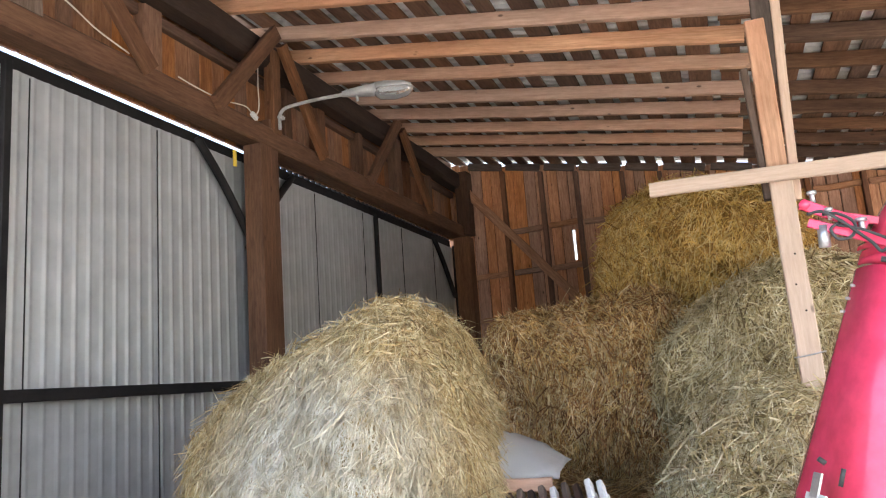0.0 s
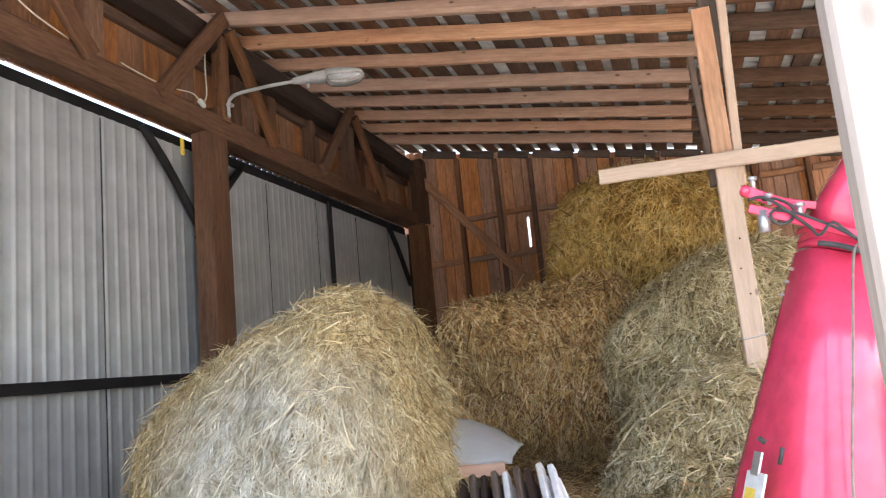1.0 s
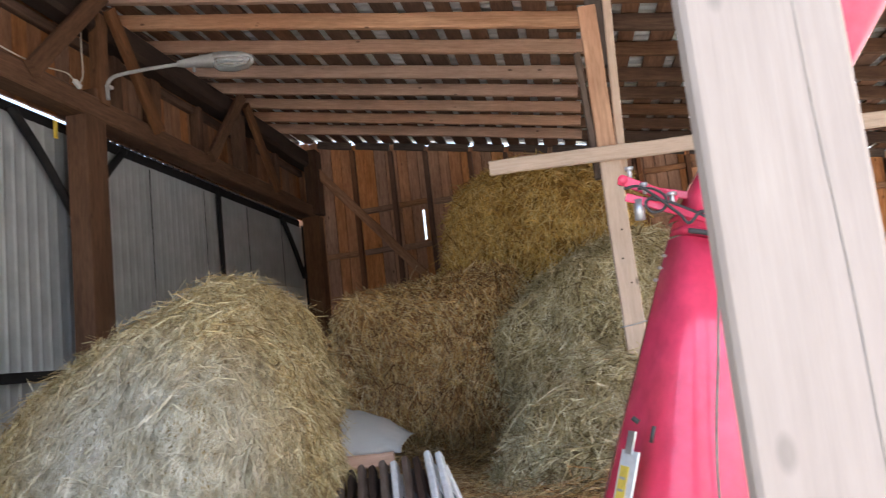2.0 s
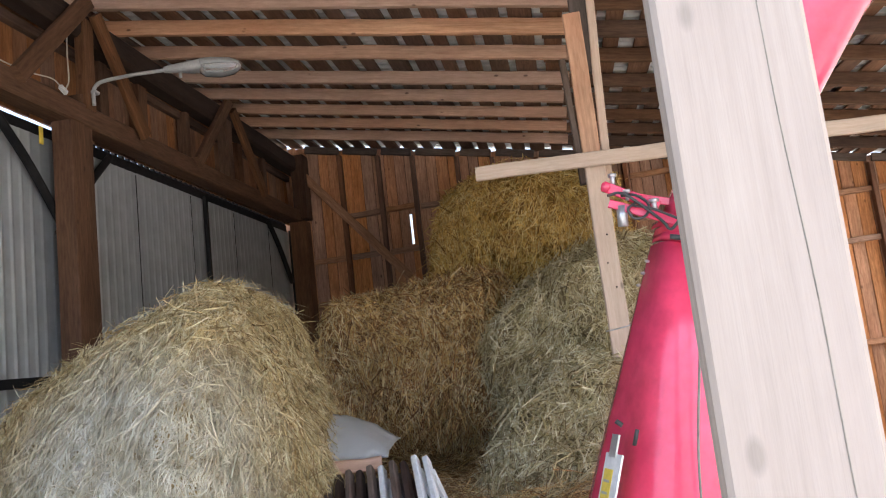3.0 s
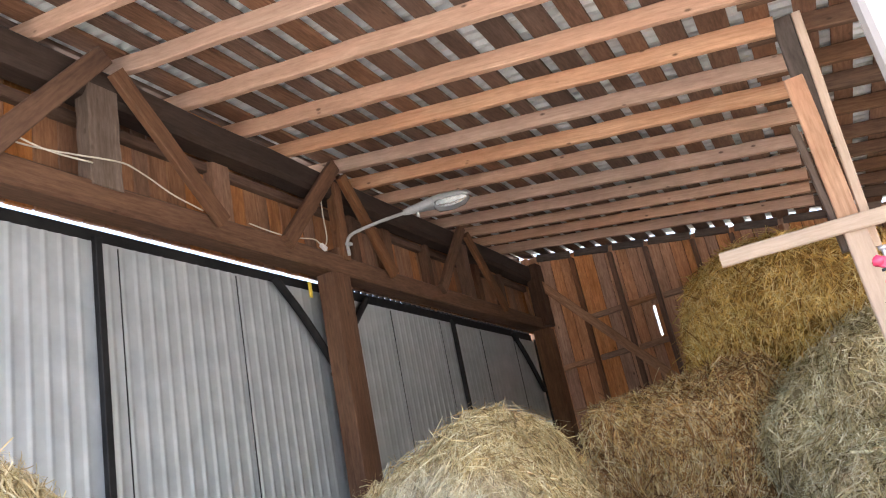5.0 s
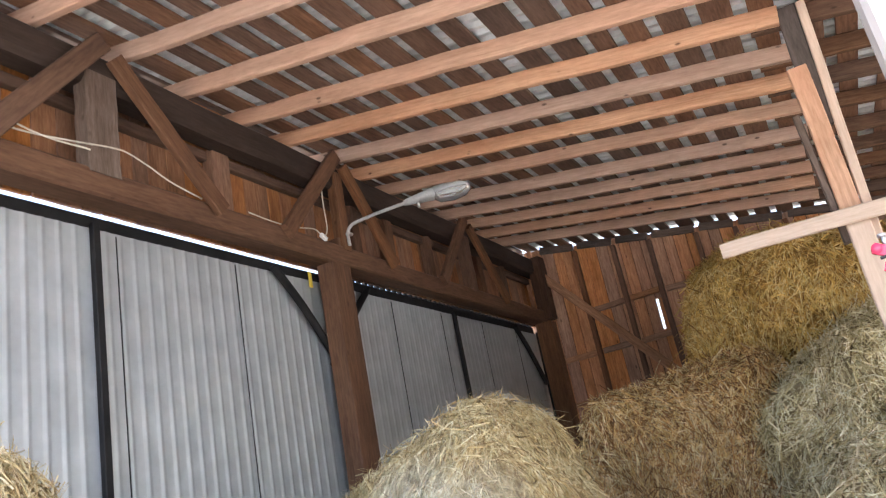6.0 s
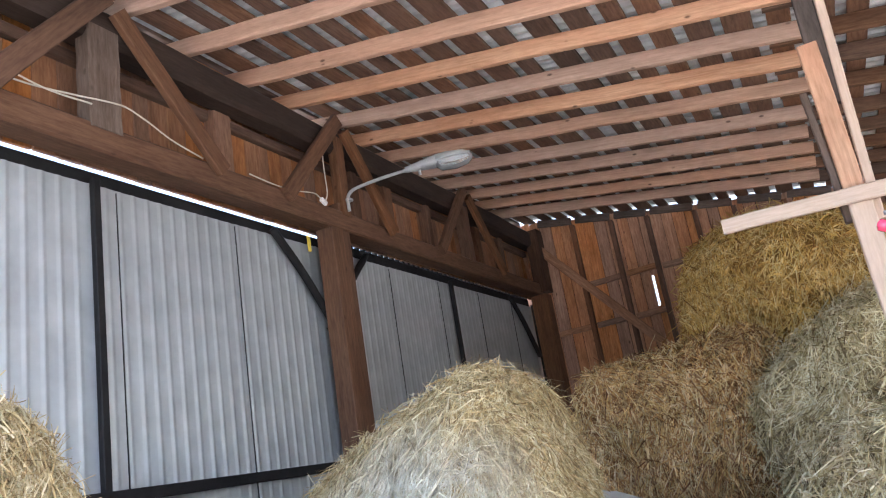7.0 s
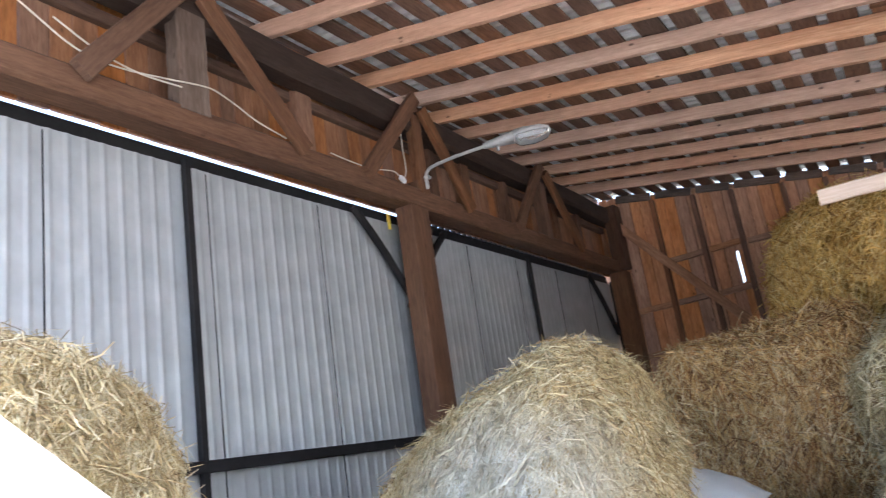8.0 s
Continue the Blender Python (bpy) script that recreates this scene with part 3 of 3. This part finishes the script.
def hay_heap(x0, x1, y0, y1, top, seed, mat, stalks, near):
    """Loose hay trodden into a bed; `near` bounds the part that is strewn with single stalks."""
    g = np.random.RandomState(seed)
    bumps = wave(seed)
    nx, ny = 30, 40
    height = lambda x, y: (top + 0.07 * bumps(np.stack([x, y, x * 0], 1)) * 2) * np.clip(np.minimum(np.minimum(x - x0, x1 - x), np.minimum(y - y0, y1 - y)) / 0.18, 0, 1) ** 0.35
    gx, gy = np.meshgrid(np.linspace(x0, x1, nx), np.linspace(y0, y1, ny))
    x, y = gx.ravel(), gy.ravel()
    verts = np.stack([x, y, height(x, y) - 0.03], 1)
    faces = [(j * nx + i, j * nx + i + 1, (j + 1) * nx + i + 1, (j + 1) * nx + i) for j in range(ny - 1) for i in range(nx - 1)]
    heap = empty("hay_heap", ((x0 + x1) / 2, (y0 + y1) / 2, 0), "trodden bed of loose hay under the stacked bales", "hay heap")
    base = np.array(heap.location)
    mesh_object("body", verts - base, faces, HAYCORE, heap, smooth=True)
    n = stalks
    x, y = g.uniform(near[0], near[1], n), g.uniform(near[2], near[3], n)
    p = np.stack([x, y, height(x, y)], 1)
    a = g.uniform(0, math.tau, n)
    d = np.stack([np.cos(a), np.sin(a), g.normal(0, 0.25, n)], 1)
    stalk_mesh(heap, p, d, np.tile((0.0, 0.0, 1.0), (n, 1)), g.uniform(0.06, 0.24, n), g, mat, base)


hay_heap(-0.1, 4.3, -2.1, 4.45, 0.80, 21, HAYBROWN, 9000, (1.2, 3.2, -1.2, 1.4))
hay_heap(-0.1, 1.5, -3.75, -2.2, 0.95, 22, HAYPALE, 500, (0.0, 1.4, -3.7, -2.3))
hay_bale((1.64, -1.06, 1.165), (0.60, -1.04, 1.075), 0.62, HAYPALE, "pale yellow round hay bale, frayed face bleached and tinted by sky light", 11, 170000, 0.085, 1.04, flare=-0.42, end=0.12, core=COREPALE, wide=0.95, hang=0.42, stalk=(0.03, 0.14), relief=0.018,
         dents=(((1.06, -1.1, 1.92), 0.30, (0, 0, -0.10)), ((1.72, -1.10, 2.0), 0.22, (-0.02, 0, -0.05))))
hay_bale((1.12, 1.72, 1.47), (2.42, 1.62, 1.49), 0.68, HAYBROWN, "brown round hay bale in the stack, dark in its hollow", 12, 46000, 0.14, stalk=(0.07, 0.22), end=0.10, tip=0.10, core=COREBROWN, wide=2.3, hang=0.6, relief=0.045,
         dents=(((1.22, 1.02, 1.45), 0.34, (0.10, 0.30, 0)),))
hay_bale((3.23, 0.94, 1.40), (3.39, 2.17, 1.44), 0.84, HAYGREEN, "large grey-green round hay bale leaning on the next", 13, 52000, 0.15, 0.92, 0.08, flare=-0.1, stalk=(0.06, 0.20), core=COREGREEN, wide=2.1, hang=0.55, relief=0.045)
hay_bale((2.95, -0.45, 0.84), (3.00, 0.70, 0.84), 0.60, HAYGREEN, "pale greenish round hay bale low in the stack", 14, 50000, 0.13, stalk=(0.06, 0.20), core=COREGREEN, wide=1.8, hang=0.5, relief=0.035)
hay_bale((1.90, 3.10, 2.47), (3.42, 3.00, 2.44), 0.62, HAYGOLD, "golden straw round bale on top of the stack", 15, 38000, 0.13, stalk=(0.06, 0.20), end=0.12, tip=0.10, core=COREGOLD, wide=2.7, hang=0.25, relief=0.05)
hay_bale((1.75, 3.10, 1.36), (3.35, 3.05, 1.36), 0.62, HAYBROWN, "round hay bale under the topmost one", 17, 3000, 0.06, core=COREBROWN)
hay_bale((0.03, -3.16, 1.55), (0.70, -2.93, 1.53), 0.60, HAYDUST, "pale round hay bale beside the metal door", 16, 60000, 0.08, 0.97, flare=-0.13, end=0.21, core=COREPALE, wide=1.1, hang=0.3)


# ---- prop post with crossbar ----
def prop():
    p = empty("prop_post", (3.14, -0.05, 0.0), "upright of nailed pale planks propping the roof, with a crossbar", "wooden post")
    timber("plank", (3.172, -0.08, -0.02), (3.147, -0.08, 2.55), 0.108, 0.042, PALE, p, side=(1, 0, 0))
    timber("plank", (3.148, -0.045, 2.36), (3.138, -0.045, 3.355), 0.098, 0.042, RAFTER, p, side=(1, 0, 0))
    timber("plank", (3.215, -0.02, 2.38), (3.262, -0.02, deck(3.26) - 0.01), 0.046, 0.042, PALE, p, side=(1, 0, 0))
    timber("plank", (3.085, -0.012, 2.40), (3.058, -0.012, 3.11), 0.036, 0.06, GREYWOOD, p, side=(1, 0, 0))
    timber("plank", (3.172, 0.0, 3.02), (3.192, 0.0, deck(3.19) - 0.01), 0.098, 0.042, GREYWOOD, p, side=(1, 0, 0))
    timber("crossbar", (2.515, -0.122, 2.518), (4.60, -0.145, 2.472), 0.034, 0.077, PALE, p, side=(0, 1, 0), segs=12)
    for x, z, y in ((3.125, 2.53, -0.136), (3.17, 2.49, -0.136), (3.155, 2.525, -0.136), (3.16, 2.1, -0.098), (3.145, 1.95, -0.098), (3.172, 1.82, -0.098)):
        rod("nail", [(x, y + 0.02, z), (x, y - 0.008, z)], 0.005, BLACK, p, 6)
    rod("wire_tie", bent([(3.10, -0.104, 1.60), (3.14, -0.106, 1.604), (3.19, -0.106, 1.612), (3.222, -0.104, 1.62), (3.222, -0.056, 1.616), (3.10, -0.056, 1.60), (3.10, -0.104, 1.60)], 5), 0.0035, STEEL, p, 6)


prop()


# ---- near post ----
near_post = timber("door_post", (3.085, -3.30, -0.02), (3.075, -3.30, deck(3.1) - 0.02), 0.155, 0.05, WHITEWOOD, side=(1, 0, 0), rough=0.001)
tagged(near_post, "pale sawn plank post with a drying crack, at the open front", "post")
rod("crack", bent([(3.128, -3.3255, 1.05), (3.126, -3.3255, 1.25), (3.121, -3.3255, 1.42), (3.119, -3.3255, 1.60), (3.112, -3.3255, 1.78), (3.110, -3.3255, 1.92)], 6), 0.0007, ROPE, near_post, 6)


# ---- leaning white board by the entrance ----
edge, along = Vector((1.75, -3.575, 1.66)), Vector((0.337, 0.642, -0.69))
down = Vector((-0.393, -0.572, -0.724))
tagged(timber("leaning_board", edge + down * 0.16 - along * 0.75, edge + down * 0.16 + along * 1.95, 0.32, 0.03, WHITE, side=down, rough=0.001), "broad white board leaning by the open front", "board")


# ---- red machine ----
def duct(name, rows, mat, parent, rnd=0.35, steps=4):
    """A folded sheet duct: rows of four corners each, bottom to top, with rounded folds."""
    off = parent.matrix_world.translation
    verts, faces = [], []
    n = 4 * (steps + 1)
    for row in rows:
        c = [Vector(p) for p in row]
        for k in range(4):
            a, b, d = c[k - 1], c[k], c[(k + 1) % 4]
            p, q = b.lerp(a, rnd), b.lerp(d, rnd)
            for i in range(steps + 1):
                t = i / steps
                verts.append(p * (1 - t) ** 2 + b * (2 * t * (1 - t)) + q * t * t - off)
    for i in range(len(rows) - 1):
        for k in range(n):
            faces.append((i * n + k, i * n + (k + 1) % n, (i + 1) * n + (k + 1) % n, (i + 1) * n + k))
    faces += [tuple(range(n - 1, -1, -1)), tuple((len(rows) - 1) * n + k for k in range(n))]
    return mesh_object(name, verts, faces, mat, parent, smooth=True)


def square(x0, x1, y0, y1, z, skew=0.12, tilt=0.0):
    """Four corners; the far side reaches further left, and tilt lowers the right side."""
    return [(x0 + skew, y0, z), (x1, y0, z - tilt), (x1 + 0.03, y1, z - tilt), (x0, y1, z)]


def red_machine():
    m = empty("red_machine", (3.1, -1.6, 0.0), "red painted farm blower with a tapering sheet-metal duct", "farm machine")
    body = duct("duct", [square(2.45, 3.40, -2.0, -1.3, -0.02, 0.2), square(2.70, 3.33, -1.98, -1.42, 0.70, 0.18), square(2.87, 3.30, -1.92, -1.52, 1.15, 0.16),
                         square(3.00, 3.32, -1.86, -1.58, 1.46, 0.11), square(3.155, 3.37, -1.82, -1.66, 1.84, 0.05, 0.06)], RED, m, 0.3)
    duct("collar", [square(3.165, 3.385, -1.835, -1.645, 1.85, 0.04, 0.07), square(3.17, 3.39, -1.835, -1.645, 1.868, 0.04, 0.07)], RED, m, 0.3)
    duct("collar", [square(3.168, 3.392, -1.84, -1.64, 1.892, 0.04, 0.07), square(3.175, 3.398, -1.84, -1.64, 1.91, 0.04, 0.07)], RED, m, 0.3)
    duct("spout", [square(3.17, 3.385, -1.83, -1.65, 1.87, 0.04, 0.07), square(3.245, 3.50, -1.83, -1.65, 2.0, 0.03, 0.05), square(3.325, 3.60, -1.84, -1.65, 2.10, 0.02, 0.03),
                   square(3.56, 3.86, -1.88, -1.66, 2.46, 0.02, 0.02), square(3.85, 4.18, -1.93, -1.68, 2.80, 0.02, 0.0)], RED, m, 0.3)
    arm = timber("clamp_arm", (3.045, -1.78, 2.035), (3.20, -1.80, 1.945), 0.012, 0.032, RED, m, side=(0, 1, 0), rough=0.0)
    timber("clamp_arm", (3.055, -1.80, 1.975), (3.34, -1.85, 1.842), 0.012, 0.026, RED, m, side=(0, 1, 0), rough=0.0)
    timber("clamp_arm", (3.12, -1.74, 2.0), (3.24, -1.74, 1.965), 0.012, 0.024, RED, m, side=(0, 1, 0), rough=0.0)
    rod("clamp_end", [(3.052, -1.80, 2.030), (3.052, -1.76, 2.030)], 0.014, RED, m, 14)
    for p, r in (((3.077, -1.78, 2.035), 0.007), ((3.11, -1.81, 1.975), 0.006), ((3.185, -1.81, 1.935), 0.008)):
        rod("bolt", [p, (p[0], p[1], p[2] + 0.028)], r, STEEL, m, 6)
        rod("bolt_head", [(p[0], p[1], p[2] + 0.024), (p[0], p[1], p[2] + 0.034)], r * 1.9, STEEL, m, 6)
    rod("spring_barrel", [(3.090, -1.80, 1.962), (3.087, -1.80, 1.90)], 0.016, STEEL, m, 14)
    rod("hook", bent([(3.09, -1.82, 1.99), (3.13, -1.83, 1.985), (3.165, -1.83, 1.955), (3.155, -1.83, 1.92), (3.12, -1.83, 1.915), (3.105, -1.83, 1.945), (3.13, -1.83, 1.962)], 6), 0.0042, RUBBER, m)
    rod("cable", bent([(3.05, -1.83, 1.995), (3.10, -1.84, 1.99), (3.19, -1.85, 1.90), (3.215, -1.86, 1.865), (3.25, -1.87, 1.893), (3.28, -1.87, 1.868), (3.31, -1.87, 1.835), (3.36, -1.86, 1.81)], 6), 0.0045, RUBBER, m)
    rod("cable", bent([(3.12, -1.83, 1.955), (3.17, -1.85, 1.935), (3.22, -1.86, 1.905), (3.255, -1.87, 1.88), (3.29, -1.88, 1.85), (3.33, -1.87, 1.825)], 6), 0.004, RUBBER, m)
    rod("strap", bent([(3.21, -1.85, 1.845), (3.26, -1.86, 1.83), (3.32, -1.865, 1.80), (3.345, -1.86, 1.77)], 5), 0.008, RUBBER, m)
    rod("rope", bent([(3.305, -1.88, 1.83), (3.275, -1.92, 1.78), (3.225, -1.95, 1.5), (3.17, -1.97, 1.15), (3.15, -2.0, 0.6), (3.14, -2.02, 0.05)], 10), 0.0035, ROPE, m)
    # rivets along the fold
    for k in range(3):
        z = 1.72 + 0.035 * k
        rod("rivet", [(3.115 + 0.018 * k, -1.74, z), (3.108 + 0.018 * k, -1.755, z)], 0.005, STEEL, m, 8)
    # latch and label on the side sheet
    plate = Vector((2.955, -1.86, 1.20))
    d, up = Vector((0.165, -0.37, 0.0)).normalized(), Vector((0.10, 0.0, 0.31)).normalized()
    off = m.matrix_world.translation

    def panel(name, u0, u1, v0, v1, lift, mat, lab=""):
        nrm = d.cross(up).normalized()
        nrm = -nrm if nrm.y > 0 else nrm
        c = [plate + d * u + up * v + nrm * h - off for h in (lift - 0.006, lift) for u, v in ((u0, v0), (u1, v0), (u1, v1), (u0, v1))]
        ob = mesh_object(name, c, [(3, 2, 1, 0), (4, 5, 6, 7), (0, 1, 5, 4), (1, 2, 6, 5), (2, 3, 7, 6), (3, 0, 4, 7)], mat, m)
        return tagged(ob, lab)

    panel("label", -0.045, 0.05, -0.30, 0.045, 0.008, WHITE, "white sticker with plain bars")
    panel("label_panel", -0.035, 0.015, -0.16, 0.0, 0.0095, YELLOW)
    for k in range(4):
        panel("label_bar", -0.028, 0.004, -0.14 + 0.034 * k, -0.133 + 0.034 * k, 0.0105, LAMPGREY)
    panel("latch_plate", -0.02, 0.018, 0.035, 0.10, 0.012, STEEL, "worn steel latch")
    rod("latch_pin", [plate + up * 0.13 + Vector((0.0, -0.03, 0)), plate + up * 0.145 + Vector((-0.02, -0.03, 0))], 0.007, RUBBER, m, 10)
    rod("latch_pin", [plate + up * 0.12 + Vector((0.04, -0.07, 0)), plate + up * 0.075 + Vector((0.04, -0.07, 0))], 0.006, RUBBER, m, 10)


red_machine()


# ---- yard lamp on the wall post ----
def yard_lamp():
    lamp = empty("yard_lamp", (0.02, 0.33, 3.46), "grey outdoor lamp with a glass bowl on a bent steel pipe", "lamp")
    rod("pipe", bent([(0.02, 0.318, 3.455), (0.02, 0.318, 3.55), (0.05, 0.318, 3.595), (0.12, 0.319, 3.612), (0.32, 0.325, 3.62), (0.545, 0.335, 3.618)], 6), 0.0125, LAMPGREY, lamp, 10)
    part("bracket", block(bmesh.new(), (0.0, 0.0, 0.085), (0.045, 0.05, 0.022), bevel=0.003), LAMPGREY, lamp)
    axis = Vector((0.40, 0.165, 0.02)).normalized()
    side = axis.cross(Vector((0, 0, 1))).normalized()
    up = side.cross(axis)
    off = lamp.matrix_world.translation
    base = Vector((0.52, 0.328, 3.618))

    def loft(name, rows, mat, n=20):
        verts, faces = [], []
        for s, w, top, bot in rows:
            for k in range(n):
                t = k * math.tau / n
                z = math.sin(t)
                verts.append(base + axis * s + side * (w * math.copysign(abs(math.cos(t)) ** 0.75, math.cos(t))) + up * (top * z if z > 0 else bot * z) - off)
        for i in range(len(rows) - 1):
            for k in range(n):
                faces.append((i * n + k, i * n + (k + 1) % n, (i + 1) * n + (k + 1) % n, (i + 1) * n + k))
        faces += [tuple(range(n - 1, -1, -1)), tuple((len(rows) - 1) * n + k for k in range(n))]
        return mesh_object(name, verts, faces, mat, lamp, smooth=True)

    loft("housing", [(0.0, 0.022, 0.02, 0.018), (0.04, 0.03, 0.03, 0.022), (0.19, 0.06, 0.052, 0.025), (0.235, 0.066, 0.058, 0.026)], LAMPGREY)
    loft("hood", [(0.23, 0.068, 0.06, 0.002), (0.30, 0.078, 0.062, 0.002), (0.42, 0.078, 0.05, 0.002), (0.48, 0.05, 0.03, 0.002)], LAMPGREY)
    loft("glass_bowl", [(0.225, 0.05, 0.004, 0.03), (0.26, 0.074, 0.004, 0.058), (0.36, 0.080, 0.004, 0.068), (0.45, 0.068, 0.004, 0.052), (0.49, 0.035, 0.004, 0.02)], GLASS)
    rod("photocell", [base + axis * 0.10 - up * 0.02, base + axis * 0.10 - up * 0.058], 0.011, LAMPGREY, lamp, 10)


yard_lamp()


# ---- cords on the truss ----
def cord(points, label, radius=0.0045):
    tagged(rod("cord", bent(points, 8), radius, CORD, None, 6), label, "cord")


cord([(-0.05, -3.0, 3.86), (-0.05, -2.65, 3.69), (-0.05, -2.40, 3.565), (-0.04, -2.2, 3.535), (0.0, -1.95, 3.545), (0.01, -1.82, 3.563), (0.015, -1.72, 3.575), (-0.02, -1.61, 3.60), (-0.05, -1.45, 3.585), (-0.05, -1.29, 3.53), (-0.02, -1.1, 3.47)], "slack pale cord strung behind the roof braces")
cord([(-0.03, -2.5, 3.66), (-0.02, -2.3, 3.57), (0.0, -2.1, 3.52), (0.01, -1.86, 3.525)], "second pale cord strung beside the first")
cord([(-0.01, -0.72, 3.476), (0.0, -0.6, 3.462), (0.0, -0.45, 3.46), (0.0, -0.30, 3.468), (0.0, -0.08, 3.505), (0.01, -0.02, 3.48)], "thin pale cord along the lower beam")
cord([(0.0, 0.09, 3.88), (0.0, 0.085, 3.72), (0.02, 0.06, 3.54), (0.03, 0.01, 3.46)], "pale cord hanging down to a plug")
plug = empty("plug", (0.02, 0.0, 3.455), "white plug on a hanging cord, lying on the beam", "plug")
part("body", block(bmesh.new(), (0, 0, 0), (0.03, 0.07, 0.035), Euler((radians(-25), 0, 0)).to_matrix(), 0.008), WHITE, plug)
tag = empty("yellow_tag", (-0.165, 0.03, 3.20), "yellow plastic strip hanging on the metal door", "tag")
part("strip", block(bmesh.new(), (0, 0, 0), (0.012, 0.03, 0.115), None, 0.002), YELLOW, tag)


# ---- stacked frames, plank and plastic ----
def window_frame(at, mat):
    """An old casement standing on its long edge, sloping down towards the entrance."""
    f = empty("window_frame", at, "old painted window casement standing on edge in a row", "window frame", "leaning frames")
    d, up = Vector((0.24, -0.90, -0.36)).normalized(), Vector((-0.35, 0.0, 0.94))
    o = Vector(at)
    b = 0.042
    timber("stile", o, o + d * 0.75, 0.026, b, mat, f, side=(1, 0, 0.37), rough=0.001, segs=2)
    timber("stile", o - up * 0.42, o - up * 0.42 + d * 0.75, 0.026, b, mat, f, side=(1, 0, 0.37), rough=0.001, segs=2)
    timber("rail", o + d * 0.028 - up * 0.03, o + d * 0.028 - up * 0.39, 0.025, b, mat, f, side=(1, 0, 0.37), rough=0.001, segs=2)
    timber("rail", o + d * 0.72 - up * 0.03, o + d * 0.72 - up * 0.39, 0.025, b, mat, f, side=(1, 0, 0.37), rough=0.001, segs=2)
    timber("pane", o + d * 0.05 - up * 0.21, o + d * 0.70 - up * 0.21, 0.006, 0.36, PANE, f, side=(1, 0, 0.37), rough=0.0, segs=1)


PANE, qn, ql, qb = material("dusty_pane")
qb.inputs["Base Color"].default_value = (0.20, 0.23, 0.26, 1)
qb.inputs["Roughness"].default_value = 0.25
for k in range(11):
    window_frame((1.76 + 0.05 * k, -0.93 - 0.012 * k, 1.095 + 0.007 * k + 0.012 * (k % 2)), WHITE if k in (6, 9, 10) else (GREYWOOD if k % 2 else PLATE))
tagged(timber("orange_plank", (1.56, -0.90, 1.135), (2.02, -0.84, 1.145), 0.055, 0.035, RAFTER, side=(0, 0, 1)), "short orange pine plank lying across slats", "plank")


def plastic_sheet():
    n, m_ = 22, 14
    verts, faces = [], []
    for j in range(m_):
        for i in range(n):
            u, v = i / (n - 1), j / (m_ - 1)
            x = 1.56 + 0.49 * u
            top = 1.37 - 0.16 * u ** 2.2
            z = 1.165 + (top - 1.165) * math.sin(v * math.pi / 2) ** 0.8
            y = -0.84 + 0.30 * v ** 1.5 + 0.03 * noise.noise((u * 6, v * 5, 1)) + 0.012 * noise.noise((u * 17, v * 15, 4))
            verts.append((x, y, z + 0.012 * noise.noise((u * 9, v * 9, 7))))
    for j in range(m_ - 1):
        for i in range(n - 1):
            faces.append((j * n + i, j * n + i + 1, (j + 1) * n + i + 1, (j + 1) * n + i))
    ob = mesh_object("plastic_sheet", verts, faces, PLASTIC, smooth=True)
    sol = ob.modifiers.new("film", "SOLIDIFY")
    sol.thickness = 0.002
    tagged(ob, "crumpled translucent plastic sheet over the planks", "plastic sheet")


plastic_sheet()
